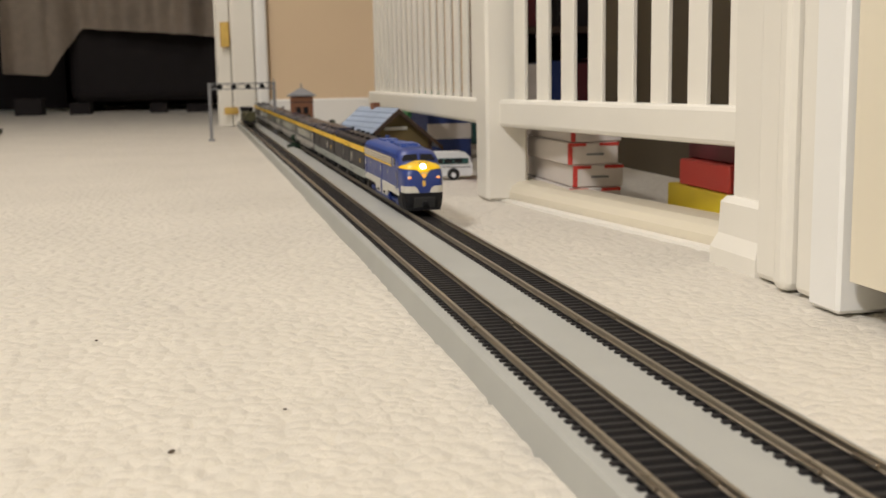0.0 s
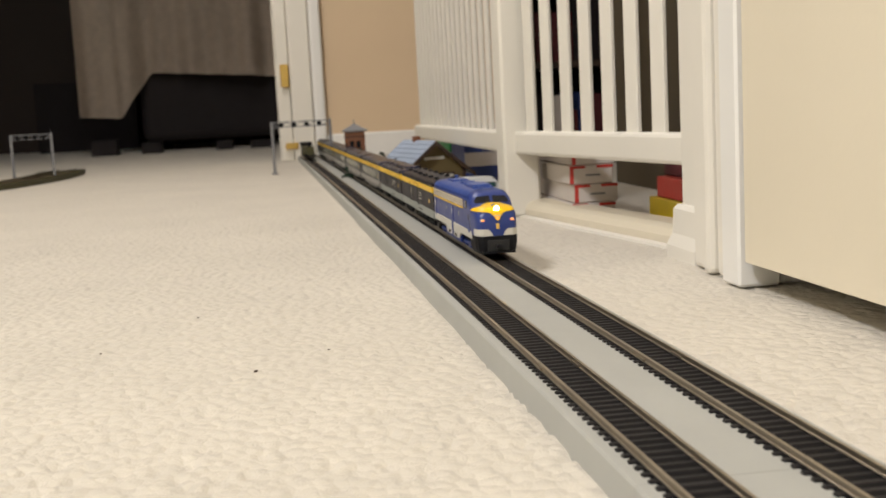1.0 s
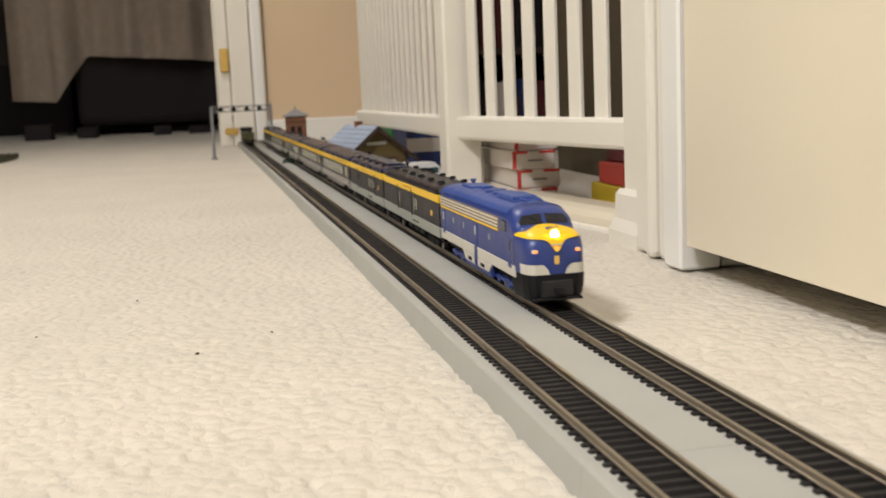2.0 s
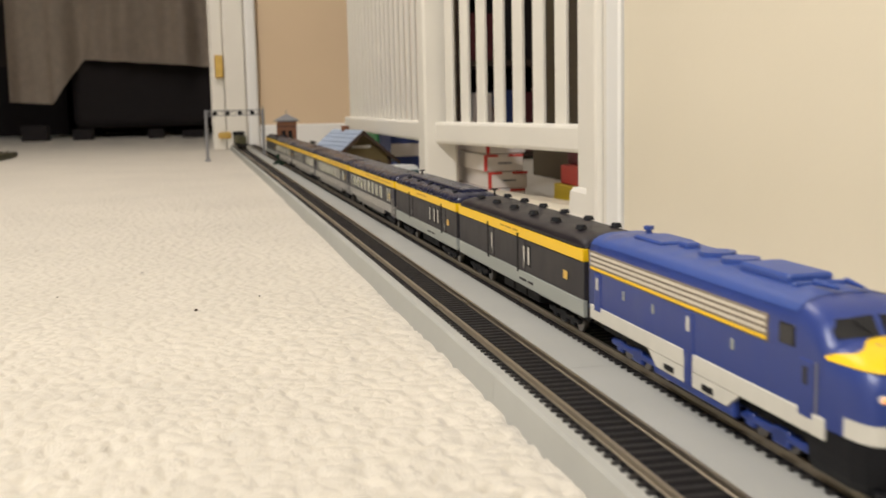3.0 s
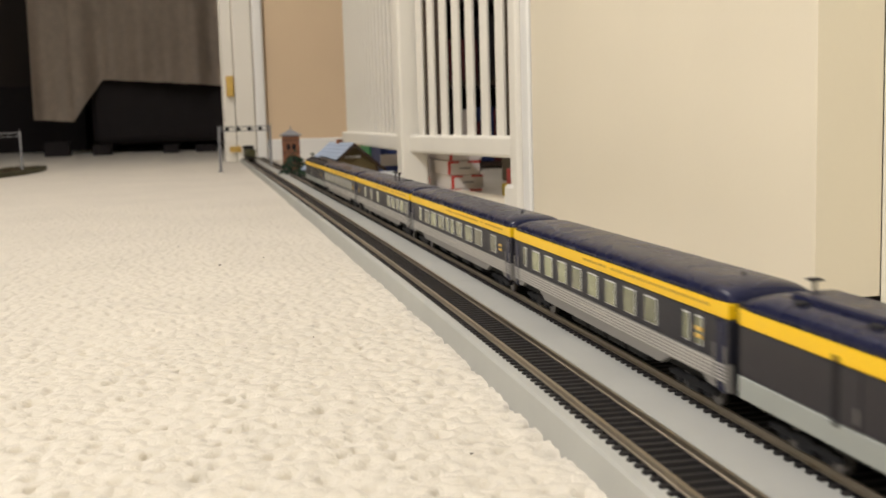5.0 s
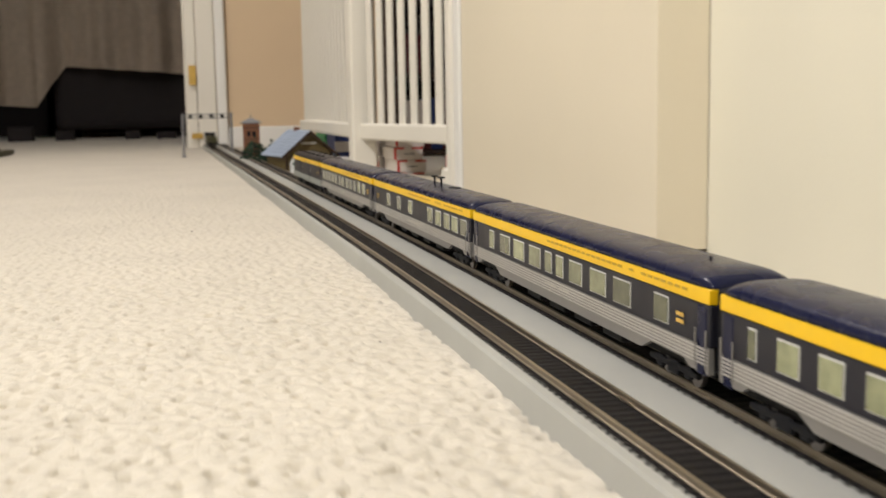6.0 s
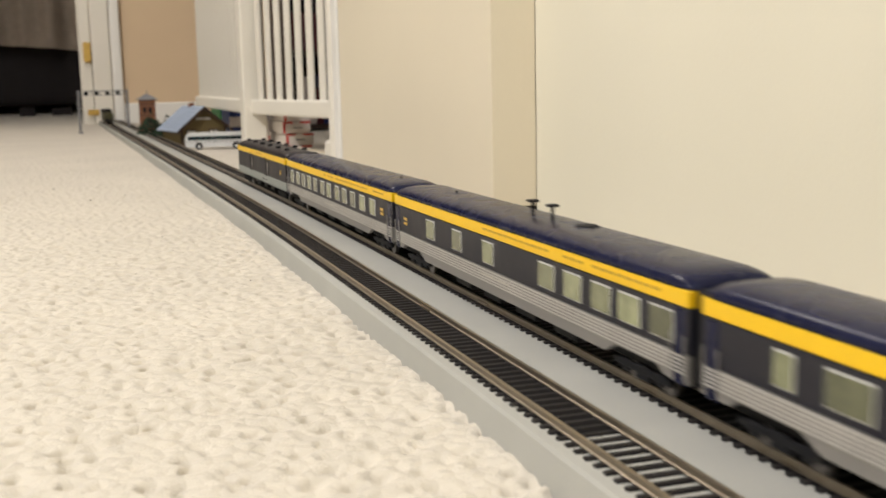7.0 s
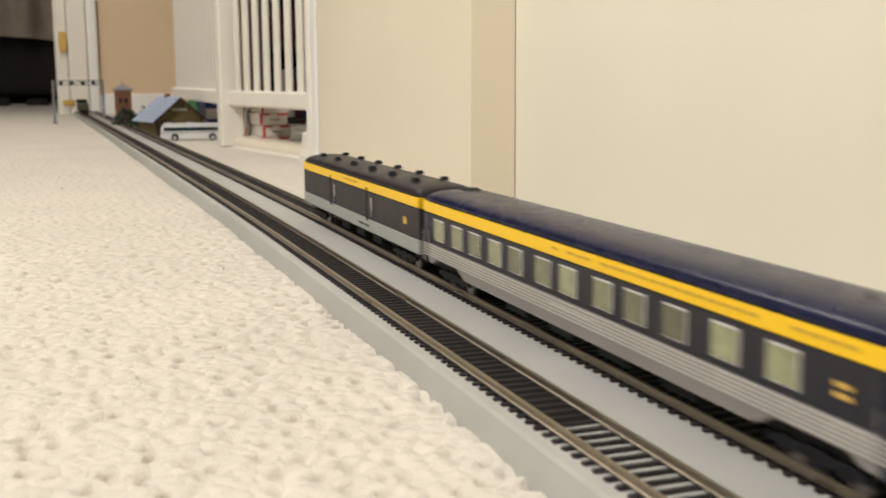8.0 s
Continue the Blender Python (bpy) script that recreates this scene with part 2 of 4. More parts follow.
slab("wall_east_recess", 0.30, 0.42, 1.6681, 2.25, 0, 2.4, WALL, "pale cream painted wall behind the open door")
slab("wall_north", -0.03, 0.9, 5.0, 5.14, 0, 2.4, FARWALL, "beige painted end wall of the landing")
slab("wall_north_far", -3.2, -1.75, 5.0, 5.14, 0, 2.4, WALL, "cream painted wall beside the dark doorway")
slab("wall_north_head", -1.75, -0.03, 5.0, 5.14, 2.05, 2.4, WALL, "cream painted wall above the doorway")
slab("wall_dark_back", -3.3, 1.6, 8.5, 8.6, 0, 2.4, UNLITWALL, "back wall of the unlit room, its darkness put into the colour")
slab("wall_dark_side", -3.3, -3.2, 5.0, 8.5, 0, 2.4, UNLITWALL, "side wall of the unlit room, its darkness put into the colour")
slab("wall_dark_inner", 0.9, 1.0, 5.14, 8.5, 0, 2.4, UNLITWALL, "inner wall of the unlit room, its darkness put into the colour")
slab("wall_stair", 0.95, 1.05, 2.2, 5.1, -0.02, 2.4, BROWNBACK, "stair wall behind the balustrade, shade put into its brown")
# Added panel that gives the boxes and slats a dark backing.
slab("wall_stair_near", 0.42, 0.46, 2.25, 3.30, 0, 2.4, BROWNBACK, "added dark olive-brown backing close behind the balustrade")
slab("stair_end", 0.42, 1.0, 2.15, 2.249, 0, 2.4, BROWNBACK, "return wall of the stair, shade put into its brown")
slab("baseboard", 0.012, 0.30, 4.975, 4.998, 0, 0.075, TRIMWHITE, "white painted skirting along the beige wall", "skirting", 0.004)


def door_frame():
    root = empty("door_frame", -0.09, 5.0, 0)
    tagged(root, "white painted door frame with a brass strike plate", "door frame", kind="structure")
    part("jamb", box(-0.042, -0.005, -0.012, 0.16, 0, 2.05, 0.003), WHITE, root)
    part("casing", box(-0.003, 0.062, -0.022, 0.0, 0, 2.08, 0.006, 2), WHITE, root)
    part("casing_bead", box(0.064, 0.10, -0.03, -0.002, 0, 2.08, 0.008, 2), TRIMWHITE, root)
    part("strike_plate", box(-0.032, -0.006, -0.0285, -0.0235, 0.225, 0.295, 0.003), BRASS, root, "brass strike plate")
    part("strike_plate", box(-0.030, 0.010, -0.0285, -0.0235, 0.035, 0.055, 0.003), BRASS, root, "small brass foot plate")
    part("stop_bead", box(-0.047, -0.043, 0.02, 0.06, 0, 2.04), WHITE, root)


door_frame()


def right_casing():
    """Moulded door casing seen edge on, with the open door hung from it."""
    root = empty("door_casing", 0.199, 2.258, 0)
    tagged(root, "white moulded door casing on the landing wall", "door casing", kind="structure")
    part("jamb", box(-0.012, 0.02, 0.0, 0.03, 0, 2.1, 0.002), TRIMWHITE, root, "bright white jamb edge")
    part("architrave", box(-0.004, 0.09, 0.033, 0.060, 0, 2.12, 0.004, 2), WHITE, root)
    part("architrave_bead", box(-0.009, 0.09, 0.062, 0.078, 0, 2.12, 0.005, 2), WHITE, root)
    part("architrave_back", box(-0.002, 0.09, 0.080, 0.112, 0, 2.12, 0.004, 2), WHITE, root)
    part("return_board", box(0.022, 0.085, 0.004, 0.028, 0, 2.1, 0.002), TRIMWHITE, root)


def open_door():
    root = empty("open_door", 0.189, 2.253, 0)
    tagged(root, "cream painted flush door standing open above the carpet", "door", kind="structure")
    part("door_leaf", box(0.0, 0.0414, -0.583, -0.002, 0.019, 2.03, 0.0004), CREAM, root)
    part("hinge", cyl((0.019, 0.0, 0.22), (0.019, 0.0, 0.30), 0.005), BRASS, root, "brass hinge")


right_casing()
open_door()


def newel():
    root = empty("newel_post", 0.214, 2.400, 0)
    tagged(root, "white newel post with a chamfered plinth block", "post", kind="structure")
    part("shaft", box(-0.004, 0.046, -0.018, 0.030, 0.04, 1.0, 0.003), WHITE, root)
    bm = bmesh.new()
    add_loft(bm, [[(-0.010 - a, -0.022 - a, z), (0.05, -0.022 - a, z), (0.05, 0.034 + a, z), (-0.010 - a, 0.034 + a, z)] for a, z in ((0.005, -0.003), (0.005, 0.010), (0.001, 0.020), (0, 0.041), (-0.003, 0.045))])
    part("plinth", bm, WHITE, root)


newel()

P1, P2 = Vector((0.234, 2.428)), Vector((0.162, 2.862))
P3 = Vector((0.170, 3.92))


def balustrade(name, a, b, first, step, label):
    d = b - a
    root = empty(name, a.x, a.y, 0, math.degrees(math.atan2(d.y, d.x)))
    tagged(root, label, "balustrade", kind="structure")
    ln = d.length
    part("bottom_rail", box(0, ln, -0.011, 0.011, 0.076, 0.104, 0.004, 2), WHITE, root)
    part("hand_rail", box(0, ln, -0.025, 0.025, 0.88, 0.93, 0.01, 2), WHITE, root)
    shared = None
    x = first
    while x < ln - 0.02:
        if shared is None:
            shared = part("slat", box(-0.0125, 0.0125, -0.0022, 0.0022, 0.103, 0.881, 0.0008), WHITE, root)
            shared.location = (x, 0, 0)
        else:
            o = new("slat", shared.data)
            o.parent = root
            o.location = (x, 0, 0)
        x += step
    return root


balustrade("balustrade_1", P1, P2, 0.030, 0.052, "white balustrade of flat slats beside the stair")
balustrade("balustrade_2", P2 + Vector((0.0, 0.030)), P3, 0.045, 0.052, "white balustrade of flat slats beyond the post")


def mid_post():
    root = empty("mid_post", 0.162, 2.868, 0)
    tagged(root, "white square balustrade post standing on the floor", "post", kind="structure")
    part("shaft", box(-0.022, 0.022, -0.024, 0.024, 0.0, 1.0, 0.003), WHITE, root)


mid_post()


def sill():
    """Flat white board on the floor and a rounded kerb that closes the stair edge."""
    root = empty("stair_sill", 0.188, 2.435, 0, math.degrees(math.atan2(-(P2.x - P1.x), P2.y - P1.y)))
    tagged(root, "white painted board and rounded kerb at the stair edge", "sill", kind="structure")
    part("board", prism([(0.034, -0.003), (0.042, -0.003), (0.042, 0.0022), (0.035, 0.0012)], "y", -0.02, 0.43), WHITE, root)
    pts = [(0.043, 0.0), (0.043, 0.009), (0.046, 0.015), (0.052, 0.019), (0.060, 0.020), (0.074, 0.020), (0.074, 0.0)]
    part("kerb", prism(pts, "y", 0.0, 0.43), CREAM, root, "rounded cream kerb")


sill()


def ceiling_lamp(x, y, r):
    root = empty("ceiling_lamp", x, y, 2.40)
    tagged(root, "round opal ceiling lamp, lit", "ceiling lamp")
    bm = bmesh.new()
    add_loft(bm, [[(rr * math.cos(a * math.pi / 12), rr * math.sin(a * math.pi / 12), z) for a in range(24)] for rr, z in ((r, 0.0), (r, -0.02), (r * 0.9, -0.035))])
    part("rim", bm, TRIMWHITE, root)
    bm = bmesh.new()
    add_loft(bm, [[(rr * math.cos(a * math.pi / 12), rr * math.sin(a * math.pi / 12), z) for a in range(24)] for rr, z in ((r * 0.88, -0.036), (r * 0.8, -0.046), (r * 0.5, -0.053))])
    part("diffuser", bm, LAMPSHADE, root, "glowing opal diffuser")


ceiling_lamp(-1.6, 0.75, 0.27)
ceiling_lamp(-0.45, 3.7, 0.22)

# ---- track ----


def foam_base():
    root = empty("track_underlay")
    tagged(root, "light grey foam underlay strip carrying both tracks", "underlay")
    cuts = [-1.1, 0.1, 0.98, 1.86, 2.74, 3.62, 4.5, 5.4]
    prof = [(-0.0196, -0.003), (-0.0188, 0.005), (-0.0180, 0.0115), (-0.0172, 0.0127), (SPACING + 0.0168, 0.0127), (SPACING + 0.0176, 0.0116), (SPACING + 0.0195, -0.002)]
    for a, b in zip(cuts, cuts[1:]):
        a2, b2 = a + 0.00015, b - 0.00015
        n = max(2, int((b2 - a2) / 0.05))
        bm = bmesh.new()
        rings = []
        for i in range(n + 1):
            y = a2 + (b2 - a2) * i / n
            wob = 0.0006 * noise.noise((y * 7, 1, 2))
            rings.append([across(y, o + (wob if o < 0 else 0), z) for o, z in prof])
        add_loft(bm, rings)
        part("underlay_piece", bm, FOAM, root)


foam_base()


def sweep(prof, off, y0, y1, step=0.06):
    n = max(2, int((y1 - y0) / step))
    bm = bmesh.new()
    add_loft(bm, [[across(y0 + (y1 - y0) * i / n, off + o, z + BED) for o, z in prof] for i in range(n + 1)])
    return bm


RAIL_PROF = [(-0.0010, 0.0092), (0.0010, 0.0092), (0.0010, 0.0096), (0.0004, 0.0099), (0.0004, 0.0111), (0.0007, 0.0113), (0.0007, 0.012), (-0.0007, 0.012), (-0.0007, 0.0113), (-0.0004, 0.0111), (-0.0004, 0.0099), (-0.0010, 0.0096)]


def track(off, web_from, label):
    root = empty("railway_track")
    tagged(root, label, "model track", "parallel model tracks")
    cuts = [-1.1, 0.35, 1.30, 2.02, 2.225, 2.66, 3.4, 4.3, 5.4]
    for side in (-0.00895, 0.00895):
        for a, b in zip(cuts, cuts[1:]):
            part("rail", sweep(RAIL_PROF, off + side, a + 0.0003, b - 0.0003), RAIL, root)
        for c in cuts[2:5]:
            bm = bmesh.new()
            x, y, _ = across(c, off + side, 0)
            add_box(bm, x - 0.0016, x + 0.0016, y - 0.006, y + 0.006, 0.0094 + BED, 0.0108 + BED, 0.0002)
            part("rail_joiner", bm, RAIL, root, "folded metal rail joiner")
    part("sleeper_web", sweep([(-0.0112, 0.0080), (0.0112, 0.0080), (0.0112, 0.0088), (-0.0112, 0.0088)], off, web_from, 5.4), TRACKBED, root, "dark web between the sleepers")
    return root


NEAR = track(0.0, 1.088, "empty model track with black sleepers and brownish rails")
FAR = track(SPACING, -1.05, "model track with black sleepers under the train")


def straight_track_at_left():
    """A second line of track that curves away over the carpet."""
    root = empty("curved_track")
    tagged(root, "curved model track on dark ballast on the carpet", "model track")

    def at(a, r, z):
        return (-2.36 + r * math.cos(a), 4.70 + r * math.sin(a), z)
    for r0, r1, z0, z1, nm, mt in ((1.53, 1.66, -0.002, 0.012, "ballast_strip", OLIVE), (1.57, 1.572, 0.013, 0.0165, "rail", RAIL), (1.5865, 1.5885, 0.013, 0.0165, "rail", RAIL), (1.617, 1.619, 0.013, 0.0165, "rail", RAIL), (1.6335, 1.6355, 0.013, 0.0165, "rail", RAIL)):
        bm = bmesh.new()
        rings = []
        for i in range(25):
            a = -0.55 + 0.70 * i / 24
            rings.append([at(a, r0, z0), at(a, r1, z0), at(a, r1, z1), at(a, r0, z1)])
        add_loft(bm, rings)
        part(nm, bm, mt, root)


straight_track_at_left()

# ---- train ----
CAR_W = 0.0172


def wheelset(parent, y, z0=0.0):
    bm = bmesh.new()
    add_cyl(bm, (-0.0125, y, 0.0055 + z0), (0.0125, y, 0.0055 + z0), 0.0009, n=6)
    for s in (-1, 1):
        add_cyl(bm, (s * 0.0075, y, 0.0055 + z0), (s * 0.0098, y, 0.0055 + z0), 0.0055, n=16)
    return part("wheelset", bm, STEEL, parent)


def bogie(root, y, axles=2, gap=0.026, mat=None):
    bm = bmesh.new()
    half = gap * (axles - 1) / 2 + 0.009
    for s in (-1, 1):
        x0, x1 = sorted((s * 0.0118, s * 0.0142))
        add_box(bm, x0, x1, y - half, y + half, 0.0052, 0.0078, 0.0005)
        for k in range(axles):
            yy = y + (k - (axles - 1) / 2) * gap
            add_box(bm, min(x0, x1 + 0.001 * s) , max(x1, x0 + 0.001 * s), yy - 0.0028, yy + 0.0028, 0.0035, 0.0085, 0.0006)
        add_box(bm, x0, x1, y - 0.005, y + 0.005, 0.0030, 0.0088, 0.0006)
    add_box(bm, -0.012, 0.012, y - 0.005, y + 0.005, 0.0065, 0.0098)
    ob = part("bogie", bm, mat or BLACK, root, "blue painted bogie" if mat else "black sprung bogie")
    for k in range(axles):
        wheelset(ob, y + (k - (axles - 1) / 2) * gap)
    return ob


def roof_ring(y, w, z0, z1, k=0.0):
    pts = []
    for i in range(17):
        a = math.pi * i / 16
        c, s = math.cos(a), math.sin(a)
        pts.append((math.copysign(abs(c) ** 0.75, c) * (w - k), y, z0 + (z1 - z0) * abs(s) ** 0.8))
    return pts


def car_roof(root, half, mat, z0=0.0385, z1=0.0475):
    bm = bmesh.new()
    rings = []
    for d, drop, k in ((0.0, 0.0065, 0.0022), (0.0015, 0.0038, 0.0009), (0.004, 0.002, 0.0003), (0.009, 0.0006, 0.0), (0.014, 0, 0)):
        rings.append(roof_ring(-half + d, CAR_W + 0.0004, z0, z1 - drop, k))
    rings += [roof_ring(y, CAR_W + 0.0004, z0, z1) for y in np.linspace(-half + 0.02, half - 0.02, 6)]
    for d, drop, k in reversed(((0.0, 0.0065, 0.0022), (0.0015, 0.0038, 0.0009), (0.004, 0.002, 0.0003), (0.009, 0.0006, 0.0), (0.014, 0, 0))):
        rings.append(roof_ring(half - d, CAR_W + 0.0004, z0, z1 - drop, k))
    add_loft(bm, rings)
    return part("roof", bm, mat, root, "matt dark brown-grey roof" if mat is VANROOF else "glossy navy-black curved roof", True)


def car_base(name, length, label, roof=None):
    root = empty(name)
    tagged(root, label, "railway carriage" if "carriage" in label else "railway van", "vehicles of the model train")
    half = length / 2 - 0.0042
    car_roof(root, half, roof or NAVY)
    part("stripe", box(-CAR_W - 0.0004, CAR_W + 0.0004, -half, half, 0.0334, 0.0384, 0.0003), YELLOW, root, "golden yellow letterboard stripe")
    part("underframe", box(-0.0125, 0.0125, -half + 0.004, half - 0.004, 0.0085, 0.0115), BLACK, root)
    bm = box(-0.0140, 0.0140, -half - 0.0038, half + 0.0038, 0.011, 0.039, 0.001)
    part("gangway", bm, BLACK, root, "black concertina gangway")
    part("coupler", box(-0.0025, 0.0025, -half - 0.0041, half + 0.0041, 0.0075, 0.010), BLACK, root)
    bogie(root, -half + 0.038)
    bogie(root, half - 0.038)
    return root, half


def lettering_bars(root, y0, y1, z, s, mat, h=0.0011, n=9):
    """Lettering too small to read, as short bars in a row."""
    bm = bmesh.new()
    rnd = random.Random(int(1000 * (y1 - y0)) + n)
    step = (y1 - y0) / n
    for i in range(n):
        if rnd.random() < 0.85:
            a = y0 + i * step
            x = s * (CAR_W + 0.00055)
            add_box(bm, x - 0.00015, x + 0.00015, a + step * 0.15, a + step * 0.85, z - h / 2, z + h / 2)
    return part("lettering", bm, mat, root, "small lettering")


def passenger_car(name, length, windows, label, vents=(), fluted=True, emblem=-1):
    """windows: (centre as a share of the length, width in metres)."""
    root, half = car_base(name, length, label)
    part("body", box(-CAR_W, CAR_W, -half, half, 0.0195, 0.0333, 0.0004), NAVYBODY, root, "navy-black window band")
    # lower side panels, cut away above the bogies
    for s in (-1, 1):
        x0, x1 = sorted((s * (CAR_W - 0.002), s * (CAR_W + 0.0002)))
        poly = [(-half, 0.0108), (-half + 0.016, 0.0108), (-half + 0.021, 0.0130), (-half + 0.052, 0.0130), (-half + 0.062, 0.0094), (half - 0.062, 0.0094), (half - 0.052, 0.0130), (half - 0.021, 0.0130), (half - 0.016, 0.0108), (half, 0.0108), (half, 0.0194), (-half, 0.0194)]
        panel = part("side_panel", prism(poly, "x", x0, x1), SILVER, root, "fluted silver lower panel")
        if fluted:
            # Pale ridges on a darker panel: flute light and shade set by colour.
            for k in range(5):
                z = 0.0136 + 0.0012 * k
                xx = s * (CAR_W + 0.0006)
                part("flute", box(min(xx, xx - s * 0.0004), max(xx, xx - s * 0.0004), -half + 0.001, half - 0.001, z, z + 0.0006), FLUTE, panel)
        for c, w in windows:
            y = -half + 2 * half * c
            xx = s * CAR_W
            fr = part("window", box(min(xx - s * 0.0006, xx + s * 0.00035), max(xx - s * 0.0006, xx + s * 0.00035), y - w / 2 - 0.0005, y + w / 2 + 0.0005, 0.0216, 0.0313, 0.0002), FRAME, root, "silver-edged window")
            part("pane", box(min(xx, xx + s * 0.0005), max(xx, xx + s * 0.0005), y - w / 2, y + w / 2, 0.0221, 0.0308), PANE, fr, "pale green pane")
        for e in (-1, 1):
            y = e * (half - 0.006)
            xx = s * (CAR_W + 0.0003)
            part("end_door", box(min(xx, xx - s * 0.001), max(xx, xx - s * 0.001), y - 0.0035, y + 0.0035, 0.0100, 0.0325, 0.0003), NAVY, root, "dark recessed end door")
            for q in (-1, 1):
                part("handrail", cyl((xx + s * 0.0005, y + q * 0.0043, 0.0125), (xx + s * 0.0005, y + q * 0.0043, 0.025), 0.00035, n=6), SILVER, root, "thin bright handrail")
        lettering_bars(root, -0.018, 0.020, 0.0166, s, PALEWHITE, 0.0008, 12)
        mid = emblem * (half - 0.024)
        for z in (0.0248, 0.0272):
            lettering_bars(root, mid - 0.0035, mid + 0.0035, z, s, GOLD, 0.0013, 3)
        lettering_bars(root, -half + 0.10 * half, half - 0.9 * half, 0.0363, s, STRIPEMARK, 0.0009, 26)
    for k in range(4):
        y = -half + 0.09 + (2 * half - 0.18) * (k + 0.5) / 4
        part("equipment_box", box(-0.012, 0.012, y - 0.014, y + 0.010, 0.0035, 0.0095, 0.0006), BLACK, root)
    for y, kind in vents:
        yy = -half + 2 * half * y
        if kind == "t":
            bm = cyl((0, yy, 0.0468), (0, yy, 0.0532), 0.0008, n=8)
            add_box(bm, -0.0026, 0.0026, yy - 0.0026, yy + 0.0026, 0.0532, 0.0544, 0.0004)
            part("roof_vent", bm, BLACK, root, "black T-shaped roof vent")
        elif kind == "d":
            part("roof_hatch", cyl((0.003, yy, 0.0468), (0.003, yy, 0.0482), 0.006, 0.0045, n=16), BLACK, root, "low round roof hatch")
        else:
            part("roof_pin", cyl((0, yy, 0.047), (0, yy, 0.0487), 0.0006, n=6), BLACK, root)
    heighten(root, 1.163, 0.0384, 0.69)
    return root


def van(name, length, label, doors, panes=(), vent_rows=True, clerestory=False, tall_vent=True):
    root, half = car_base(name, length, label, None if clerestory else VANROOF)
    part("body", box(-CAR_W, CAR_W, -half, half, 0.0182, 0.0333, 0.0004), CARGREY, root, "dark warm grey upper side")
    for s in (-1, 1):
        x0, x1 = sorted((s * (CAR_W - 0.002), s * (CAR_W + 0.0003)))
        part("side_panel", box(x0, x1, -half, half, 0.0114, 0.0181, 0.0003), LIGHTGREY, root, "light grey lower panel")
        for c in doors:
            y = -half + 2 * half * c
            xx = s * (CAR_W + 0.0004)
            d = part("sliding_door", box(min(xx, xx - s * 0.001), max(xx, xx - s * 0.001), y - 0.0130, y + 0.0004, 0.0183, 0.0330, 0.0002), CARGREY, root, "dark grey sliding door")
            part("door_gap", box(min(xx + s * 0.0002, xx - s * 0.001), max(xx + s * 0.0002, xx - s * 0.001), y - 0.0016, y + 0.0016, 0.0170, 0.0352), BLACK, d, "black door recess")
            part("door_handle", box(min(xx + s * 0.0005, xx), max(xx + s * 0.0005, xx), y - 0.0118, y - 0.0112, 0.020, 0.024), SILVER, d)
        for c in panes:
            y = -half + 2 * half * c
            xx = s * CAR_W
            fr = part("window", box(min(xx - s * 0.0006, xx + s * 0.0003), max(xx - s * 0.0006, xx + s * 0.0003), y - 0.0026, y + 0.0026, 0.0215, 0.0312), BLACK, root, "black-framed window")
            part("pane", box(min(xx, xx + s * 0.00045), max(xx, xx + s * 0.00045), y - 0.0012, y + 0.0012, 0.0225, 0.0303), PALEWHITE, fr)
        lettering_bars(root, -half + 0.021, -half + 0.027, 0.0255, s, GOLD, 0.0034, 2)
        lettering_bars(root, -0.045, -0.020, 0.0145, s, CARGREY, 0.0010, 8)
        lettering_bars(root, -0.02, 0.02, 0.0363, s, STRIPEMARK, 0.0008, 16)
    for k in range(3):
        y = -half + 0.085 + (2 * half - 0.17) * (k + 0.5) / 3
        part("equipment_box", box(-0.0115, 0.0115, y - 0.012, y + 0.009, 0.0035, 0.0095, 0.0006), BLACK, root)
    if vent_rows:
        for k in range(6):
            y = -half + 2 * half * (k + 0.7) / 6.4
            for x in (-0.0085, 0.0085):
                bm = cyl((x, y, 0.0445), (x * 1.03, y, 0.0482), 0.0012, n=8)
                add_cyl(bm, (x * 1.03, y, 0.0474), (x * 1.03, y, 0.0494), 0.0030, 0.0021, n=12)
                part("roof_vent", bm, BLACK, root, "black mushroom roof vent")
    if clerestory:
        part("clerestory", box(-0.0085, 0.0085, -half + 0.018, half - 0.018, 0.0450, 0.0492, 0.0016, 2), NAVY, root, "raised navy clerestory roof")
        for k in range(5):
            y = -half + 0.03 + (2 * half - 0.06) * k / 4
            for x in (-0.0105, 0.0105):
                part("roof_vent", box(x - 0.0016, x + 0.0016, y - 0.003, y + 0.003, 0.0445, 0.0478, 0.0005), BLACK, root)
    if tall_vent:
        bm = cyl((0.004, half - 0.012, 0.0455), (0.004, half - 0.012, 0.0512), 0.0007, n=8)
        add_box(bm, 0.0018, 0.0062, half - 0.0142, half - 0.0098, 0.0512, 0.0521, 0.0003)
        part("roof_vent", bm, BLACK, root, "black T-shaped roof vent")
    heighten(root, 1.163, 0.0384, 0.69)
    return root


def heighten(root, side, eaves, crown):
    """Give a body its full height over the sole bar; the roof above the eaves has its own rise. Bogies keep theirs."""
    top = 0.009 + (eaves - 0.009) * side
    for ob in root.children_recursive:
        if ob.name.startswith(("bogie", "wheelset")):
            continue
        for v in ob.data.vertices:
            z = v.co.z
            if z > eaves:
                v.co.z = top + min(z - eaves, 0.009) * crown + max(0.0, z - eaves - 0.009)
            elif z > 0.009:
                v.co.z = 0.009 + (z - 0.009) * side


# locomotive: front at local -y
LOCO_L = 0.213


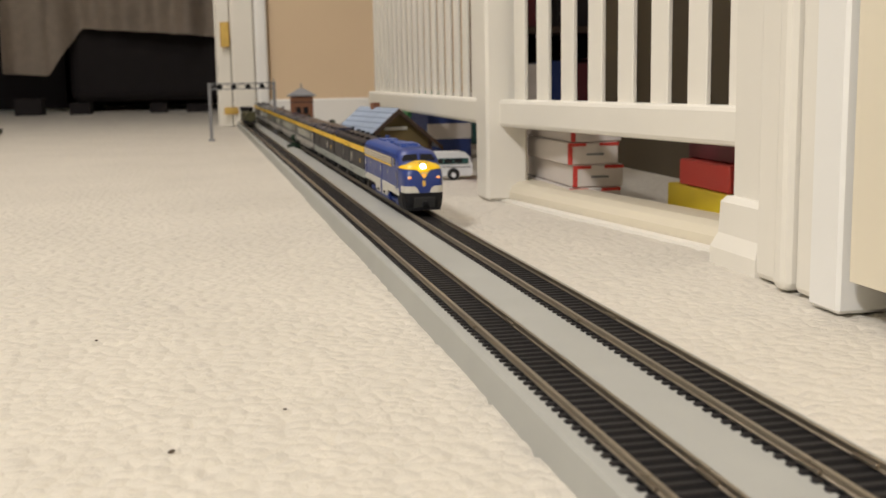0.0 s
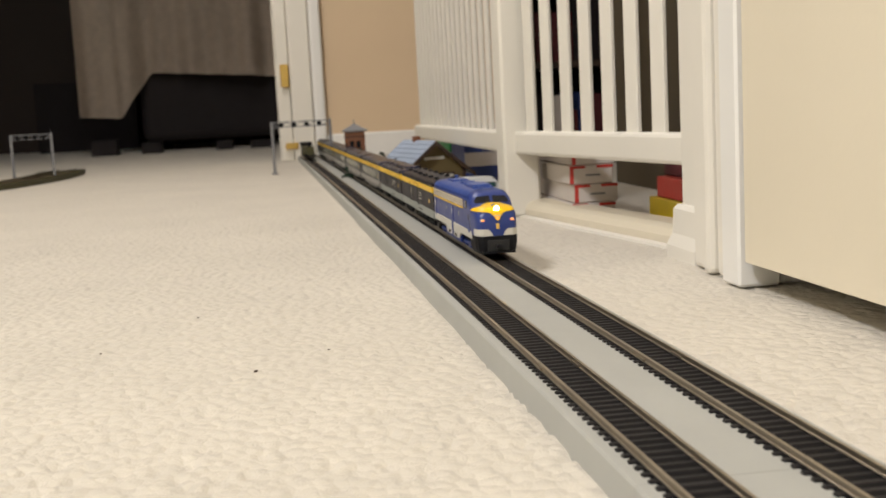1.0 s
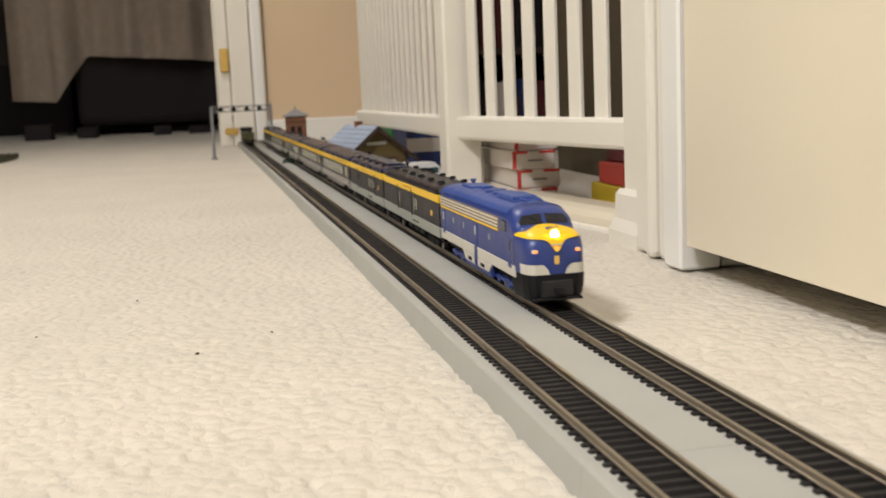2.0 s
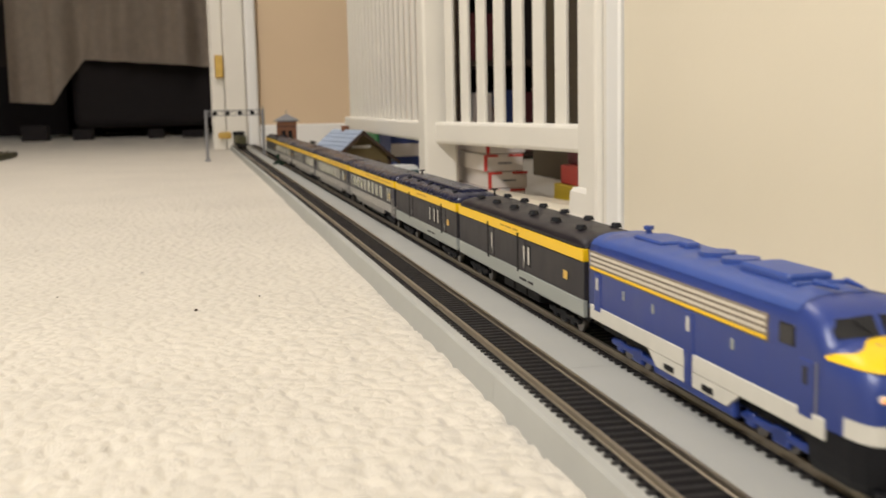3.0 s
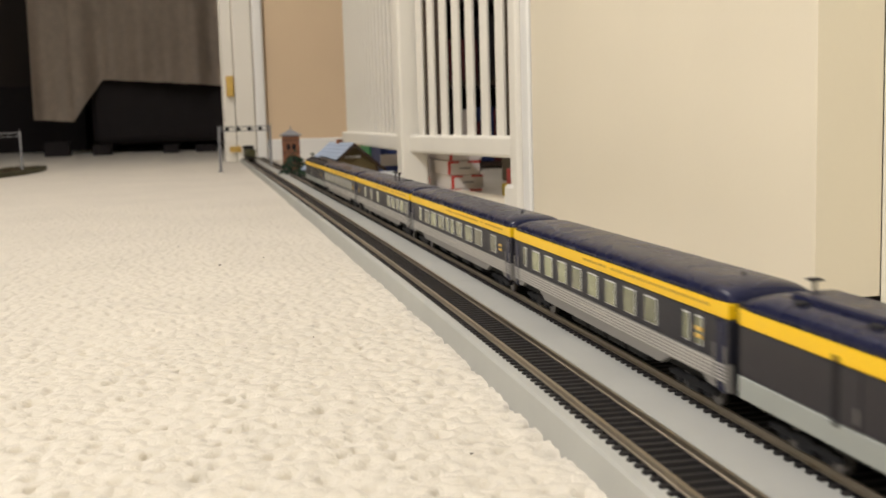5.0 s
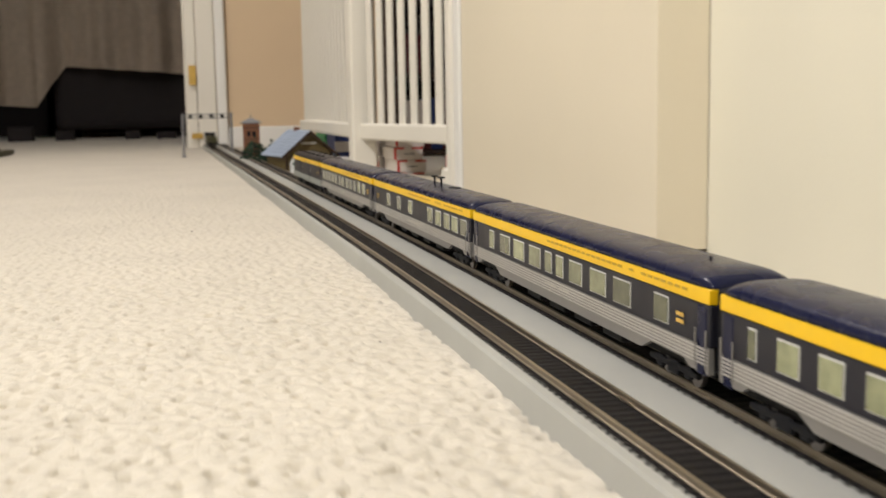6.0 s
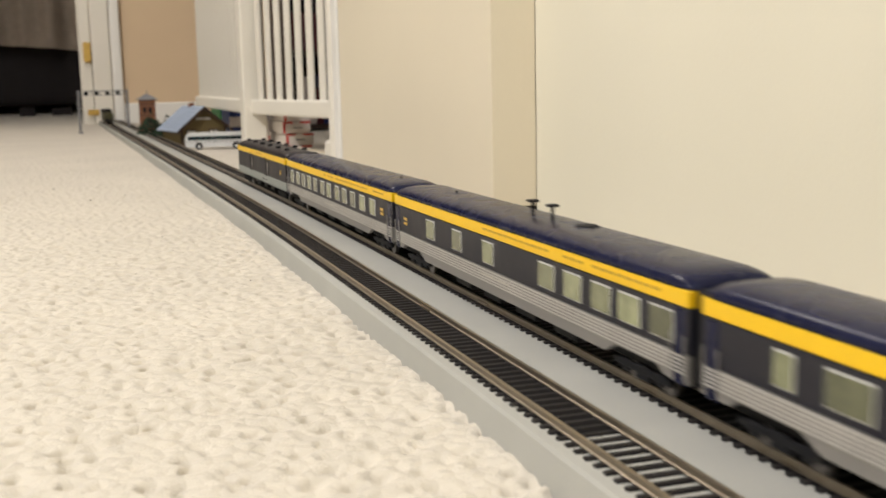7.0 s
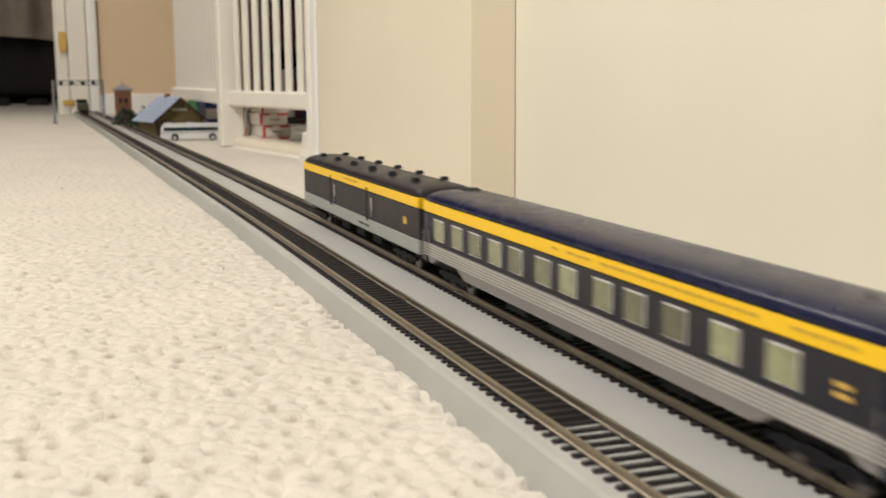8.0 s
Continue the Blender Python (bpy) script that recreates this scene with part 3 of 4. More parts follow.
def loco_section(y, grow=0.0):
    """Outline at y behind the nose tip: half width, top, bottom."""
    ys = (0.0, 0.0015, 0.004, 0.008, 0.013, 0.0185, 0.020, 0.024, 0.028, 0.036, 0.20, 0.2115)
    ws = (0.0125, 0.0145, 0.0160, 0.0169, 0.0173, 0.0175, 0.0175, 0.0175, 0.0175, 0.0175, 0.0175, 0.0175)
    zt = (0.0290, 0.0328, 0.0352, 0.0368, 0.0376, 0.0380, 0.0382, 0.0428, 0.0450, 0.0468, 0.0468, 0.0462)
    return float(np.interp(y, ys, ws)) + grow, float(np.interp(y, ys, zt)) + grow


LOCO_RING = 44


def loco_ring(y, zb=0.0165, grow=0.0):
    w, zt = loco_section(y, grow)
    pts = []
    for i in range(LOCO_RING):
        u = i / (LOCO_RING - 1)
        if u < 0.36:
            pts.append((-w, y, zb + (zt - 0.0085 - zb) * u / 0.36))
        elif u > 0.64:
            pts.append((w, y, zb + (zt - 0.0085 - zb) * (1 - u) / 0.36))
        else:
            a = math.pi * (1 - (u - 0.36) / 0.28)
            c, s = math.cos(a), math.sin(a)
            pts.append((math.copysign(abs(c) ** 0.62, c) * w, y, zt - 0.0085 + 0.0085 * abs(s) ** 0.75))
    return pts


def loco_shell(ys, zb, grow, test=None, close=True):
    rings = [loco_ring(y, zb, grow) for y in ys]
    bm = bmesh.new()
    rows = [[bm.verts.new((p[0], p[1] - (grow if k == 0 else 0), p[2])) for p in r] for k, r in enumerate(rings)]
    for a, b in zip(rows, rows[1:]):
        for i in range(LOCO_RING - 1):
            c = sum((v.co for v in (a[i], a[i + 1], b[i + 1], b[i])), Vector()) / 4
            if test is None or test(c):
                bm.faces.new((a[i], a[i + 1], b[i + 1], b[i]))
    if close:
        bm.faces.new(rows[0])
        bm.faces.new(list(reversed(rows[-1])))
    bmesh.ops.delete(bm, geom=[v for v in bm.verts if not v.link_faces], context="VERTS")
    return bm


def front_plate(poly, depth_at, t):
    """A plate that lies on the rounded nose: polygon of x and z, dense enough to bend."""
    bm = bmesh.new()
    f = [bm.verts.new((x, depth_at(x, z) - t, z)) for x, z in poly]
    b = [bm.verts.new((x, depth_at(x, z) + 0.003, z)) for x, z in poly]
    n = len(poly)
    bm.faces.new(f)
    for i in range(n):
        bm.faces.new((f[i], f[(i + 1) % n], b[(i + 1) % n], b[i]))
    bmesh.ops.triangulate(bm, faces=[x for x in bm.faces if len(x.verts) > 4])
    return bm


def nose_depth(x, z):
    """How far behind the tip the nose surface lies at x, z."""
    ax = abs(x)
    for y in np.linspace(0, 0.03, 61):
        w, zt = loco_section(y)
        if ax <= w and z <= zt - 0.0085 + 0.0085 * (max(0.0, 1 - (ax / w) ** 3.226)) ** 0.375:
            return float(y)
    return 0.03


def nose_band(zlo, zhi, t, xmax=0.0172, n=28):
    """A band across the nose between two curves of x."""
    bm = bmesh.new()
    rows = []
    for i in range(n + 1):
        x = -xmax + 2 * xmax * i / n
        a, b = zlo(x), zhi(x)
        if b - a < 0.0003:
            b = a + 0.0003
        rows.append([(x, z) for z in np.linspace(a, b, 6)])
    grid = [[bm.verts.new((x * 1.012, nose_depth(x, z) - t, z)) for x, z in r] for r in rows]
    for a, b in zip(grid, grid[1:]):
        for i in range(5):
            bm.faces.new((a[i], a[i + 1], b[i + 1], b[i]))
    return bm


def locomotive():
    root = empty("locomotive")
    tagged(root, "royal blue diesel locomotive with a yellow nose band, headlight lit", "locomotive", "vehicles of the model train")
    ys = [0, 0.0015, 0.003, 0.005, 0.008, 0.011, 0.015, 0.0185, 0.020, 0.022, 0.024, 0.028, 0.032, 0.036, 0.06, 0.10, 0.15, 0.20, 0.2115]
    part("body", loco_shell(ys, 0.0165, 0.0), BLUE, root, "royal blue rounded body", True)
    part("roof", loco_shell([0.037, 0.05, 0.09, 0.13, 0.17, 0.2105], 0.0165, 0.00025, lambda c: c.z > 0.0425, False), BLUEROOF, root, "blue roof", True)
    # side bands
    for s in (-1, 1):
        x = s * 0.0175
        lo, hi = sorted((x - s * 0.0006, x + s * 0.0004))
        g = part("grille", box(lo, hi, 0.052, 0.209, 0.0322, 0.0398, 0.0002), CREAMGRILLE, root, "cream ribbed grille band")
        for k in range(4):
            z = 0.0328 + 0.0018 * k
            lo2, hi2 = sorted((x, x + s * 0.0007))
            part("grille_bar", box(lo2, hi2, 0.053, 0.208, z, z + 0.0009), YELLOW if k == 0 else GRILLEBAR, g)
        part("lower_stripe", box(lo, hi, 0.020, 0.2095, 0.0132, 0.0188, 0.0003), PALEWHITE, root, "off-white lower stripe")
        part("skirt", box(min(s * 0.0150, s * 0.0173), max(s * 0.0150, s * 0.0173), 0.074, 0.140, 0.0052, 0.0166, 0.0005), BLUE, root)
        step = part("tank_panel", prism([(0.070, 0.0131), (0.078, 0.0084), (0.136, 0.0084), (0.144, 0.0131)], "x", lo, hi), PALEWHITE, root, "off-white stepped side panel")
        for y in (0.088, 0.120):
            part("vent_slot", box(min(x, x + s * 0.0008), max(x, x + s * 0.0008), y, y + 0.008, 0.0094, 0.0112), BLACK, step)
        part("panel_gap", box(min(x, x + s * 0.0009), max(x, x + s * 0.0009), 0.1045, 0.1100, 0.0082, 0.0190), BLUE, step, "blue strip between the panels")
        for y in (0.030, 0.108, 0.200):
            lo3, hi3 = sorted((x - s * 0.0008, x + s * 0.0005))
            d = part("side_door", box(lo3, hi3, y - 0.004, y + 0.004, 0.0168, 0.0318, 0.0004), BLUE, root)
            part("door_pane", box(min(x, x + s * 0.0007), max(x, x + s * 0.0007), y - 0.0012, y + 0.0012, 0.0255, 0.0300), PALEWHITE if y > 0.05 else GLASS_DARK, d)
        part("cab_window", box(min(x - s * 0.0005, x + s * 0.0005), max(x - s * 0.0005, x + s * 0.0005), 0.0365, 0.0455, 0.0335, 0.0392, 0.0004), GLASS_DARK, root, "dark cab side window")
        for y in (0.075, 0.14, 0.17):
            part("porthole", box(min(x - s * 0.0004, x + s * 0.0005), max(x - s * 0.0004, x + s * 0.0005), y - 0.0009, y + 0.0009, 0.0258, 0.0290, 0.0002), LIGHTGREY, root, "small pale side window")
    # nose livery
    part("nose_band", nose_band(lambda x: 0.0326 + 0.0010 * (abs(x) / 0.0172) - 0.0056 * math.exp(-(x / 0.0034) ** 2), lambda x: 0.0385 - 0.0040 * (abs(x) / 0.0172) ** 2.0, 0.0010, n=40), YELLOW, root, "golden yellow band with a point under the headlight", True)
    for s in (-1, 1):
        bm = bmesh.new()
        grid = []
        for i in range(15):
            x = s * (0.0042 + 0.0130 * i / 14)
            top = 0.0168 + 0.0046 * min(1, i / 4) ** 0.6
            grid.append([bm.verts.new((x * 1.012, nose_depth(x, z) - 0.0008, z)) for z in np.linspace(0.0166, top, 5)])
        for a, b in zip(grid, grid[1:]):
            for i in range(4):
                bm.faces.new((a[i], a[i + 1], b[i + 1], b[i]))
        part("nose_flash", bm, PALEWHITE, root, "off-white swept flash", True)
        y0 = nose_depth(s * 0.0118, 0.0275)
        m = part("number_lamp", box(s * 0.0118 - 0.0018, s * 0.0118 + 0.0018, y0 - 0.0007, y0 + 0.002, 0.0265, 0.0285, 0.0005), PALEWHITE, root, "lit number lamp")
        part("number_glow", box(s * 0.0118 - 0.0013, s * 0.0118 + 0.0013, y0 - 0.0010, y0 - 0.0006, 0.0269, 0.0281), MARKER, m, "orange glow")
        # windscreens
        bm = bmesh.new()
        q = [(s * 0.0012, 0.0386), (s * 0.0135, 0.0383), (s * 0.0140, 0.0398), (s * 0.0118, 0.0425), (s * 0.0012, 0.0432)]

        def screen_y(x, z):
            return 0.0203 + (z - 0.0382) * 0.87 + 0.0022 * (abs(x) / 0.0172) ** 2
        f = [bm.verts.new((x, screen_y(x, z) - 0.0009, z)) for x, z in q]
        b = [bm.verts.new((x, screen_y(x, z) + 0.002, z)) for x, z in q]
        bm.faces.new(f)
        for i in range(5):
            bm.faces.new((f[i], f[(i + 1) % 5], b[(i + 1) % 5], b[i]))
        part("windscreen", bm, GLASS_DARK, root, "dark split windscreen")
        part("wiper", cyl((s * 0.008, screen_y(0.008, 0.0425) - 0.0014, 0.0426), (s * 0.004, screen_y(0.004, 0.0395) - 0.0014, 0.0395), 0.0002, n=5), BLACK, root)
        part("grab_rail", cyl((s * 0.0178, 0.0245, 0.019), (s * 0.0178, 0.0245, 0.032), 0.00035, n=6), SILVER, root)
    yl = nose_depth(0, 0.0350)
    h = part("headlight", cyl((0, yl - 0.0014, 0.0350), (0, yl + 0.002, 0.0350), 0.0026, 0.0030, n=20), YELLOW, root, "round headlight, lit")
    part("headlight_lens", cyl((0, yl - 0.0020, 0.0350), (0, yl - 0.0012, 0.0350), 0.0018, 0.0022, n=20), LAMP, h, "glowing lens")
    yl = nose_depth(0, 0.0285)
    part("marker_lamp", cyl((0, yl - 0.0008, 0.0287), (0, yl + 0.001, 0.0287), 0.0012, n=14), MARKER, root, "small lit marker lamp")
    part("nose_bar", box(-0.0028, 0.0028, yl - 0.0010, yl + 0.001, 0.0303, 0.0308), PALEWHITE, root)
    part("nose_badge", box(-0.0013, 0.0013, -0.0006, 0.001, 0.0212, 0.0252, 0.0003), GOLD, root, "gilt badge")
    # pilot
    bm = bmesh.new()
    add_loft(bm, [[(-w, y0, z), (-w * 0.92, y0 - 0.006, z), (-w * 0.7, y0 - 0.0085, z), (w * 0.7, y0 - 0.0085, z), (w * 0.92, y0 - 0.006, z), (w, y0, z), (w, 0.03, z), (-w, 0.03, z)] for w, y0, z in ((0.0150, 0.0105, 0.0030), (0.0162, 0.0095, 0.0060), (0.0170, 0.0085, 0.0110), (0.0172, 0.0082, 0.0163))])
    part("pilot", bm, BLACK, root, "black pilot plate")
    part("coupler_pocket", box(-0.0088, 0.0088, -0.0011, 0.004, 0.0052, 0.0136, 0.0006), RUBBER, root)
    part("coupler", box(-0.0022, 0.0022, -0.0050, 0.004, 0.0072, 0.0105, 0.0006), BLACK, root)
    part("step", box(-0.0135, 0.0135, -0.0022, 0.003, 0.0035, 0.0050, 0.0004), BLACK, root)
    # roof fittings
    part("fan_hatch", box(-0.0080, 0.0080, 0.058, 0.090, 0.0462, 0.0492, 0.0008), BLUEROOF, root, "raised blue roof hatch")
    part("roof_rib", box(-0.0090, 0.0090, 0.052, 0.0545, 0.0462, 0.0478, 0.0005), BLUEROOF, root)
    for y in (0.104, 0.122):
        part("fan", cyl((0, y, 0.0463), (0, y, 0.0484), 0.0068, n=20), BLUEROOF, root, "round blue fan housing")
    part("exhaust", box(-0.003, 0.003, 0.142, 0.150, 0.0463, 0.0488, 0.0006), BLUEROOF, root)
    part("roof_hatch", box(-0.0075, 0.0075, 0.156, 0.184, 0.0463, 0.0480, 0.0006), BLUEROOF, root)
    bm = cyl((0.003, 0.193, 0.0463), (0.003, 0.193, 0.0488), 0.0014, n=10)
    add_cyl(bm, (0.003, 0.193, 0.0486), (0.003, 0.193, 0.0500), 0.0022, n=12)
    part("roof_vent", bm, BLUEROOF, root, "blue capped roof vent")
    for k in (-1, 1):
        bm = cyl((k * 0.004, 0.036, 0.0482), (k * 0.0052, 0.047, 0.0485), 0.0004, 0.0009, n=8)
        part("horn", bm, BLUEROOF, root)
    part("underframe", box(-0.0125, 0.0125, 0.02, 0.207, 0.0085, 0.0164), BLACK, root)
    part("fuel_tank", box(-0.0145, 0.0145, 0.086, 0.128, 0.0030, 0.0110, 0.0015), BLUE, root, "blue fuel tank")
    part("gangway", box(-0.009, 0.009, 0.2112, 0.2145, 0.010, 0.036), BLACK, root)
    bogie(root, 0.050, 3, 0.0195, BLUE)
    bogie(root, 0.164, 3, 0.0195, BLUE)
    heighten(root, 1.14, 0.060, 1.0)
    return root


even = lambda n, a, b: [a + (b - a) * i / (n - 1) for i in range(n)]
LENGTHS = [0.215, 0.250, 0.235, 0.295, 0.345, 0.365, 0.370, 0.300]
TRAIN = [
    locomotive(),
    van("baggage_van", LENGTHS[1], "dark grey model baggage van with mushroom roof vents", (0.43, 0.69), (0.382, 0.348, 0.654)),
    van("mail_van", LENGTHS[2], "dark grey model mail van with a clerestory roof", (0.20, 0.726), (0.25, 0.305, 0.372), False, True),
    passenger_car("passenger_carriage", LENGTHS[3], [(0.085, 0.005), (0.125, 0.005)] + [(c, 0.0125) for c in even(8, 0.25, 0.84)] + [(0.92, 0.005)], "silver and navy model carriage with a row of windows", ((0.08, "p"),)),
    passenger_car("passenger_carriage", LENGTHS[4], [(c, w) for c, w in zip((0.125, 0.247, 0.333, 0.422, 0.492, 0.545, 0.614, 0.701, 0.785, 0.87), (0.013, 0.019, 0.019, 0.017, 0.010, 0.010, 0.019, 0.019, 0.019, 0.009))], "silver and navy model dining carriage with wide windows", ((0.10, "p"),)),
    passenger_car("passenger_carriage", LENGTHS[5], [(c, 0.0160) for c in (0.05, 0.117, 0.182, 0.255, 0.33)] + [(c, 0.0140) for c in (0.531, 0.664, 0.794)], "silver and navy model sleeping carriage with tall roof vents", ((0.484, "t"), (0.420, "t"), (0.335, "d"), (0.80, "p")), True, 1),
    passenger_car("passenger_carriage", LENGTHS[6], [(c, 0.0135) for c in (0.136, 0.213, 0.291, 0.363, 0.428, 0.508, 0.573, 0.651, 0.717, 0.788, 0.855, 0.93)], "silver and navy model sitting carriage with twelve windows", ((0.10, "p"), (0.95, "d"))),
    van("guards_van", LENGTHS[7], "dark grey model guard's van with mushroom roof vents", (0.362, 0.693), (0.325, 0.655), True, False, False),
]

# ---- layout scenery ----


def gantry(x, y, rz, span, label):
    root = empty("signal_gantry", x, y, 0, rz)
    tagged(root, label, "signal gantry", "signal gantries")
    for px in (0.0, span):
        bm = box(px - 0.0035, px + 0.0035, -0.0035, 0.0035, 0.004, 0.125, 0.0006)
        add_box(bm, px - 0.007, px + 0.007, -0.008, 0.008, 0.0, 0.0045, 0.001)
        part("post", bm, GANTRYGREY, root)
        part("ladder", box(px - 0.002, px + 0.002, 0.004, 0.0055, 0.006, 0.118), GANTRYGREY, root)
    for z in (0.1115, 0.1235):
        part("chord", box(0.0, span, -0.0025, 0.0025, z - 0.0012, z + 0.0012), GANTRYGREY, root)
    n = 8
    for i in range(n):
        a, b = span * i / n, span * (i + 1) / n
        part("lattice_bar", cyl((a, 0, 0.1118 if i % 2 else 0.1232), (b, 0, 0.1232 if i % 2 else 0.1118), 0.0009, n=6), GANTRYGREY, root)
    for i in range(4):
        px = span * (i + 0.75) / 4.6
        bm = cyl((px, -0.0065, 0.1165), (px, -0.003, 0.1165), 0.0058, n=16)
        s = part("signal_head", bm, BLACK, root, "round black signal head")
        part("lens", cyl((px, -0.0072, 0.1165), (px, -0.0064, 0.1165), 0.0016, n=10), GLASS_DARK, s)
    part("finial", cyl((span, 0, 0.125), (span, 0, 0.134), 0.0015, 0.0004, n=8), GANTRYGREY, root)
    return root


gantry(-0.150, 4.2, -3, 0.138, "grey plastic signal gantry bridging both tracks")
gantry(-0.83, 4.55, 10, 0.10, "grey plastic signal gantry over the curved track")


def tower():
    root = empty("signal_tower", 0.030, 3.95, 0, -4)
    tagged(root, "small red-brown timber signal tower with a grey hipped roof", "model building")
    w = 0.022
    part("wall", box(-w, w, -w, w, 0, 0.096, 0.0008), REDBROWN, root)
    for z in (0.024, 0.054, 0.084):
        part("trim_band", box(-w - 0.001, w + 0.001, -w - 0.001, w + 0.001, z, z + 0.0022), DARKBROWN, root)
    for x in (-0.011, 0.003):
        for z in (0.030, 0.062):
            part("window", box(x, x + 0.009, -w - 0.0012, -w + 0.001, z, z + 0.014, 0.0003), GLASS_DARK, root, "dark small-paned window")
    bm = bmesh.new()
    add_loft(bm, [[(-e, -e, z), (e, -e, z), (e, e, z), (-e, e, z)] for e, z in ((0.028, 0.0965), (0.028, 0.099), (0.006, 0.111), (0.004, 0.112))])
    part("roof", bm, GANTRYGREY, root, "grey hipped roof")
    part("finial", cyl((0, 0, 0.1115), (0, 0, 0.122), 0.002, 0.0006, n=8), GANTRYGREY, root)


tower()


def station():
    root = empty("station_building", 0.104, 3.22, 0, 11)
    tagged(root, "olive-brown model station with a slate-blue gabled roof", "model building")
    w, h, pk, d = 0.052, 0.044, 0.084, 0.14
    bm = bmesh.new()
    add_loft(bm, [[(-w, y, 0), (w, y, 0), (w, y, h), (0, y, pk), (-w, y, h)] for y in (0, d)])
    part("wall", bm, HOUSEWALL, root, "olive-brown plank walls")
    for k in range(11):
        z = 0.004 + 0.0058 * k
        hw = w if z < h else w * max(0.05, (pk - z) / (pk - h))
        part("plank", box(-hw, hw, -0.0006, 0.0004, z, z + 0.0008), DARKBROWN if k % 5 == 0 else HOUSEWALL, root)
    for s in (-1, 1):
        a, b = Vector((0, pk + 0.004)), Vector((s * (w + 0.010), h - 0.008))
        n = Vector((s * (a.y - b.y), abs(b.x))).normalized() * 0.003
        poly = [(a.x, a.y), (b.x, b.y), (b.x, b.y - 0.003), (a.x, a.y - 0.0035)]
        r = part("roof_slope", prism(poly if s > 0 else poly[::-1], "y", -0.014, d + 0.012), HOUSEROOF, root, "slate-blue roof slope")
        part("barge_board", prism([(a.x, a.y - 0.0005), (b.x, b.y - 0.0005), (b.x, b.y - 0.0065), (a.x, a.y - 0.0075)], "y", -0.0165, -0.0142), DARKBROWN, root, "dark brown barge board")
        for k in range(7):
            t = (k + 1) / 8
            p = a.lerp(b, t)
            part("shingle_course", box(p.x - 0.0006, p.x + 0.0006, -0.0135, d + 0.0115, p.y - 0.001, p.y + 0.0008), HOUSEROOF, r)
    for x in (-0.028, 0.022):
        f = part("window", box(x - 0.0105, x + 0.0105, -0.0022, 0.001, 0.012, 0.038, 0.0005), DARKBROWN, root, "dark brown window frame")
        for dx in (-0.0048, 0.0048):
            part("pane", box(x + dx - 0.0035, x + dx + 0.0035, -0.0030, -0.0015, 0.015, 0.035), PALEWHITE, f)
    part("sign_board", box(-0.016, 0.016, -0.0028, 0.0, 0.0585, 0.0630, 0.0004), PALEWHITE, root, "pale station sign board")
    part("notice_board", box(0.035, 0.044, -0.0028, 0.0, 0.006, 0.026, 0.0004), WHITECARD, root, "pale notice board")
    part("corner_post", box(0.0465, 0.0508, -0.0018, 0.002, 0, h), DARKBROWN, root)
    part("corner_post", box(-0.0508, -0.0465, -0.0018, 0.002, 0, h), DARKBROWN, root)
    part("chimney", box(-0.004, 0.006, 0.08, 0.092, pk - 0.004, pk + 0.010), REDBROWN, root)


station()


def bus():
    root = empty("toy_bus", 0.118, 3.11, 0.0012, -6)
    tagged(root, "white model bus with a dark green window band", "model bus")
    ln, hw = 0.064, 0.0135
    prof = [(-ln, 0.006), (-ln + 0.001, 0.004), (ln - 0.002, 0.004), (ln, 0.007), (ln, 0.017), (ln - 0.003, 0.0275), (ln - 0.008, 0.0325), (ln - 0.014, 0.034), (-ln + 0.012, 0.034), (-ln + 0.004, 0.0315), (-ln, 0.025)]
    bm = prism(prof, "y", -hw, hw)
    for v in bm.verts:
        v.co = Vector((v.co.x, v.co.y * (1 if v.co.z < 0.026 else 0.86), v.co.z))
    part("body", bm, BUSWHITE, root, "white streamlined body")
    for s in (-1, 1):
        y = s * hw
        lo, hi = sorted((y - s * 0.002, y + s * 0.0004))
        part("window_band", box(-ln + 0.006, ln - 0.005, lo, hi, 0.0190, 0.0262, 0.0004), BUSGREEN, root, "dark green window band")
        for k in range(9):
            x = -ln + 0.0125 + k * 0.0122
            part("side_window", box(x - 0.005, x + 0.005, min(y, y + s * 0.0007), max(y, y + s * 0.0007), 0.0200, 0.0254, 0.0003), GLASS_DARK, root)
        part("belt_line", box(-ln + 0.002, ln - 0.002, lo, hi, 0.0150, 0.0156), GANTRYGREY, root)
        for x in (-0.036, 0.040):
            a = part("wheel_arch", cyl((x, y - s * 0.004, 0.0062), (x, y + s * 0.0005, 0.0062), 0.0076, n=20), RUBBER, root)
            w = part("wheel", cyl((x, y - s * 0.005, 0.0052), (x, y + s * 0.0010, 0.0052), 0.0060, n=20), RUBBER, root)
            part("hub", cyl((x, y, 0.0052), (x, y + s * 0.0014, 0.0052), 0.0032, n=14), BUSWHITE, w)
    part("windscreen", box(ln - 0.004, ln + 0.0002, -0.010, 0.010, 0.0185, 0.0262, 0.001), GLASS_DARK, root)


bus()


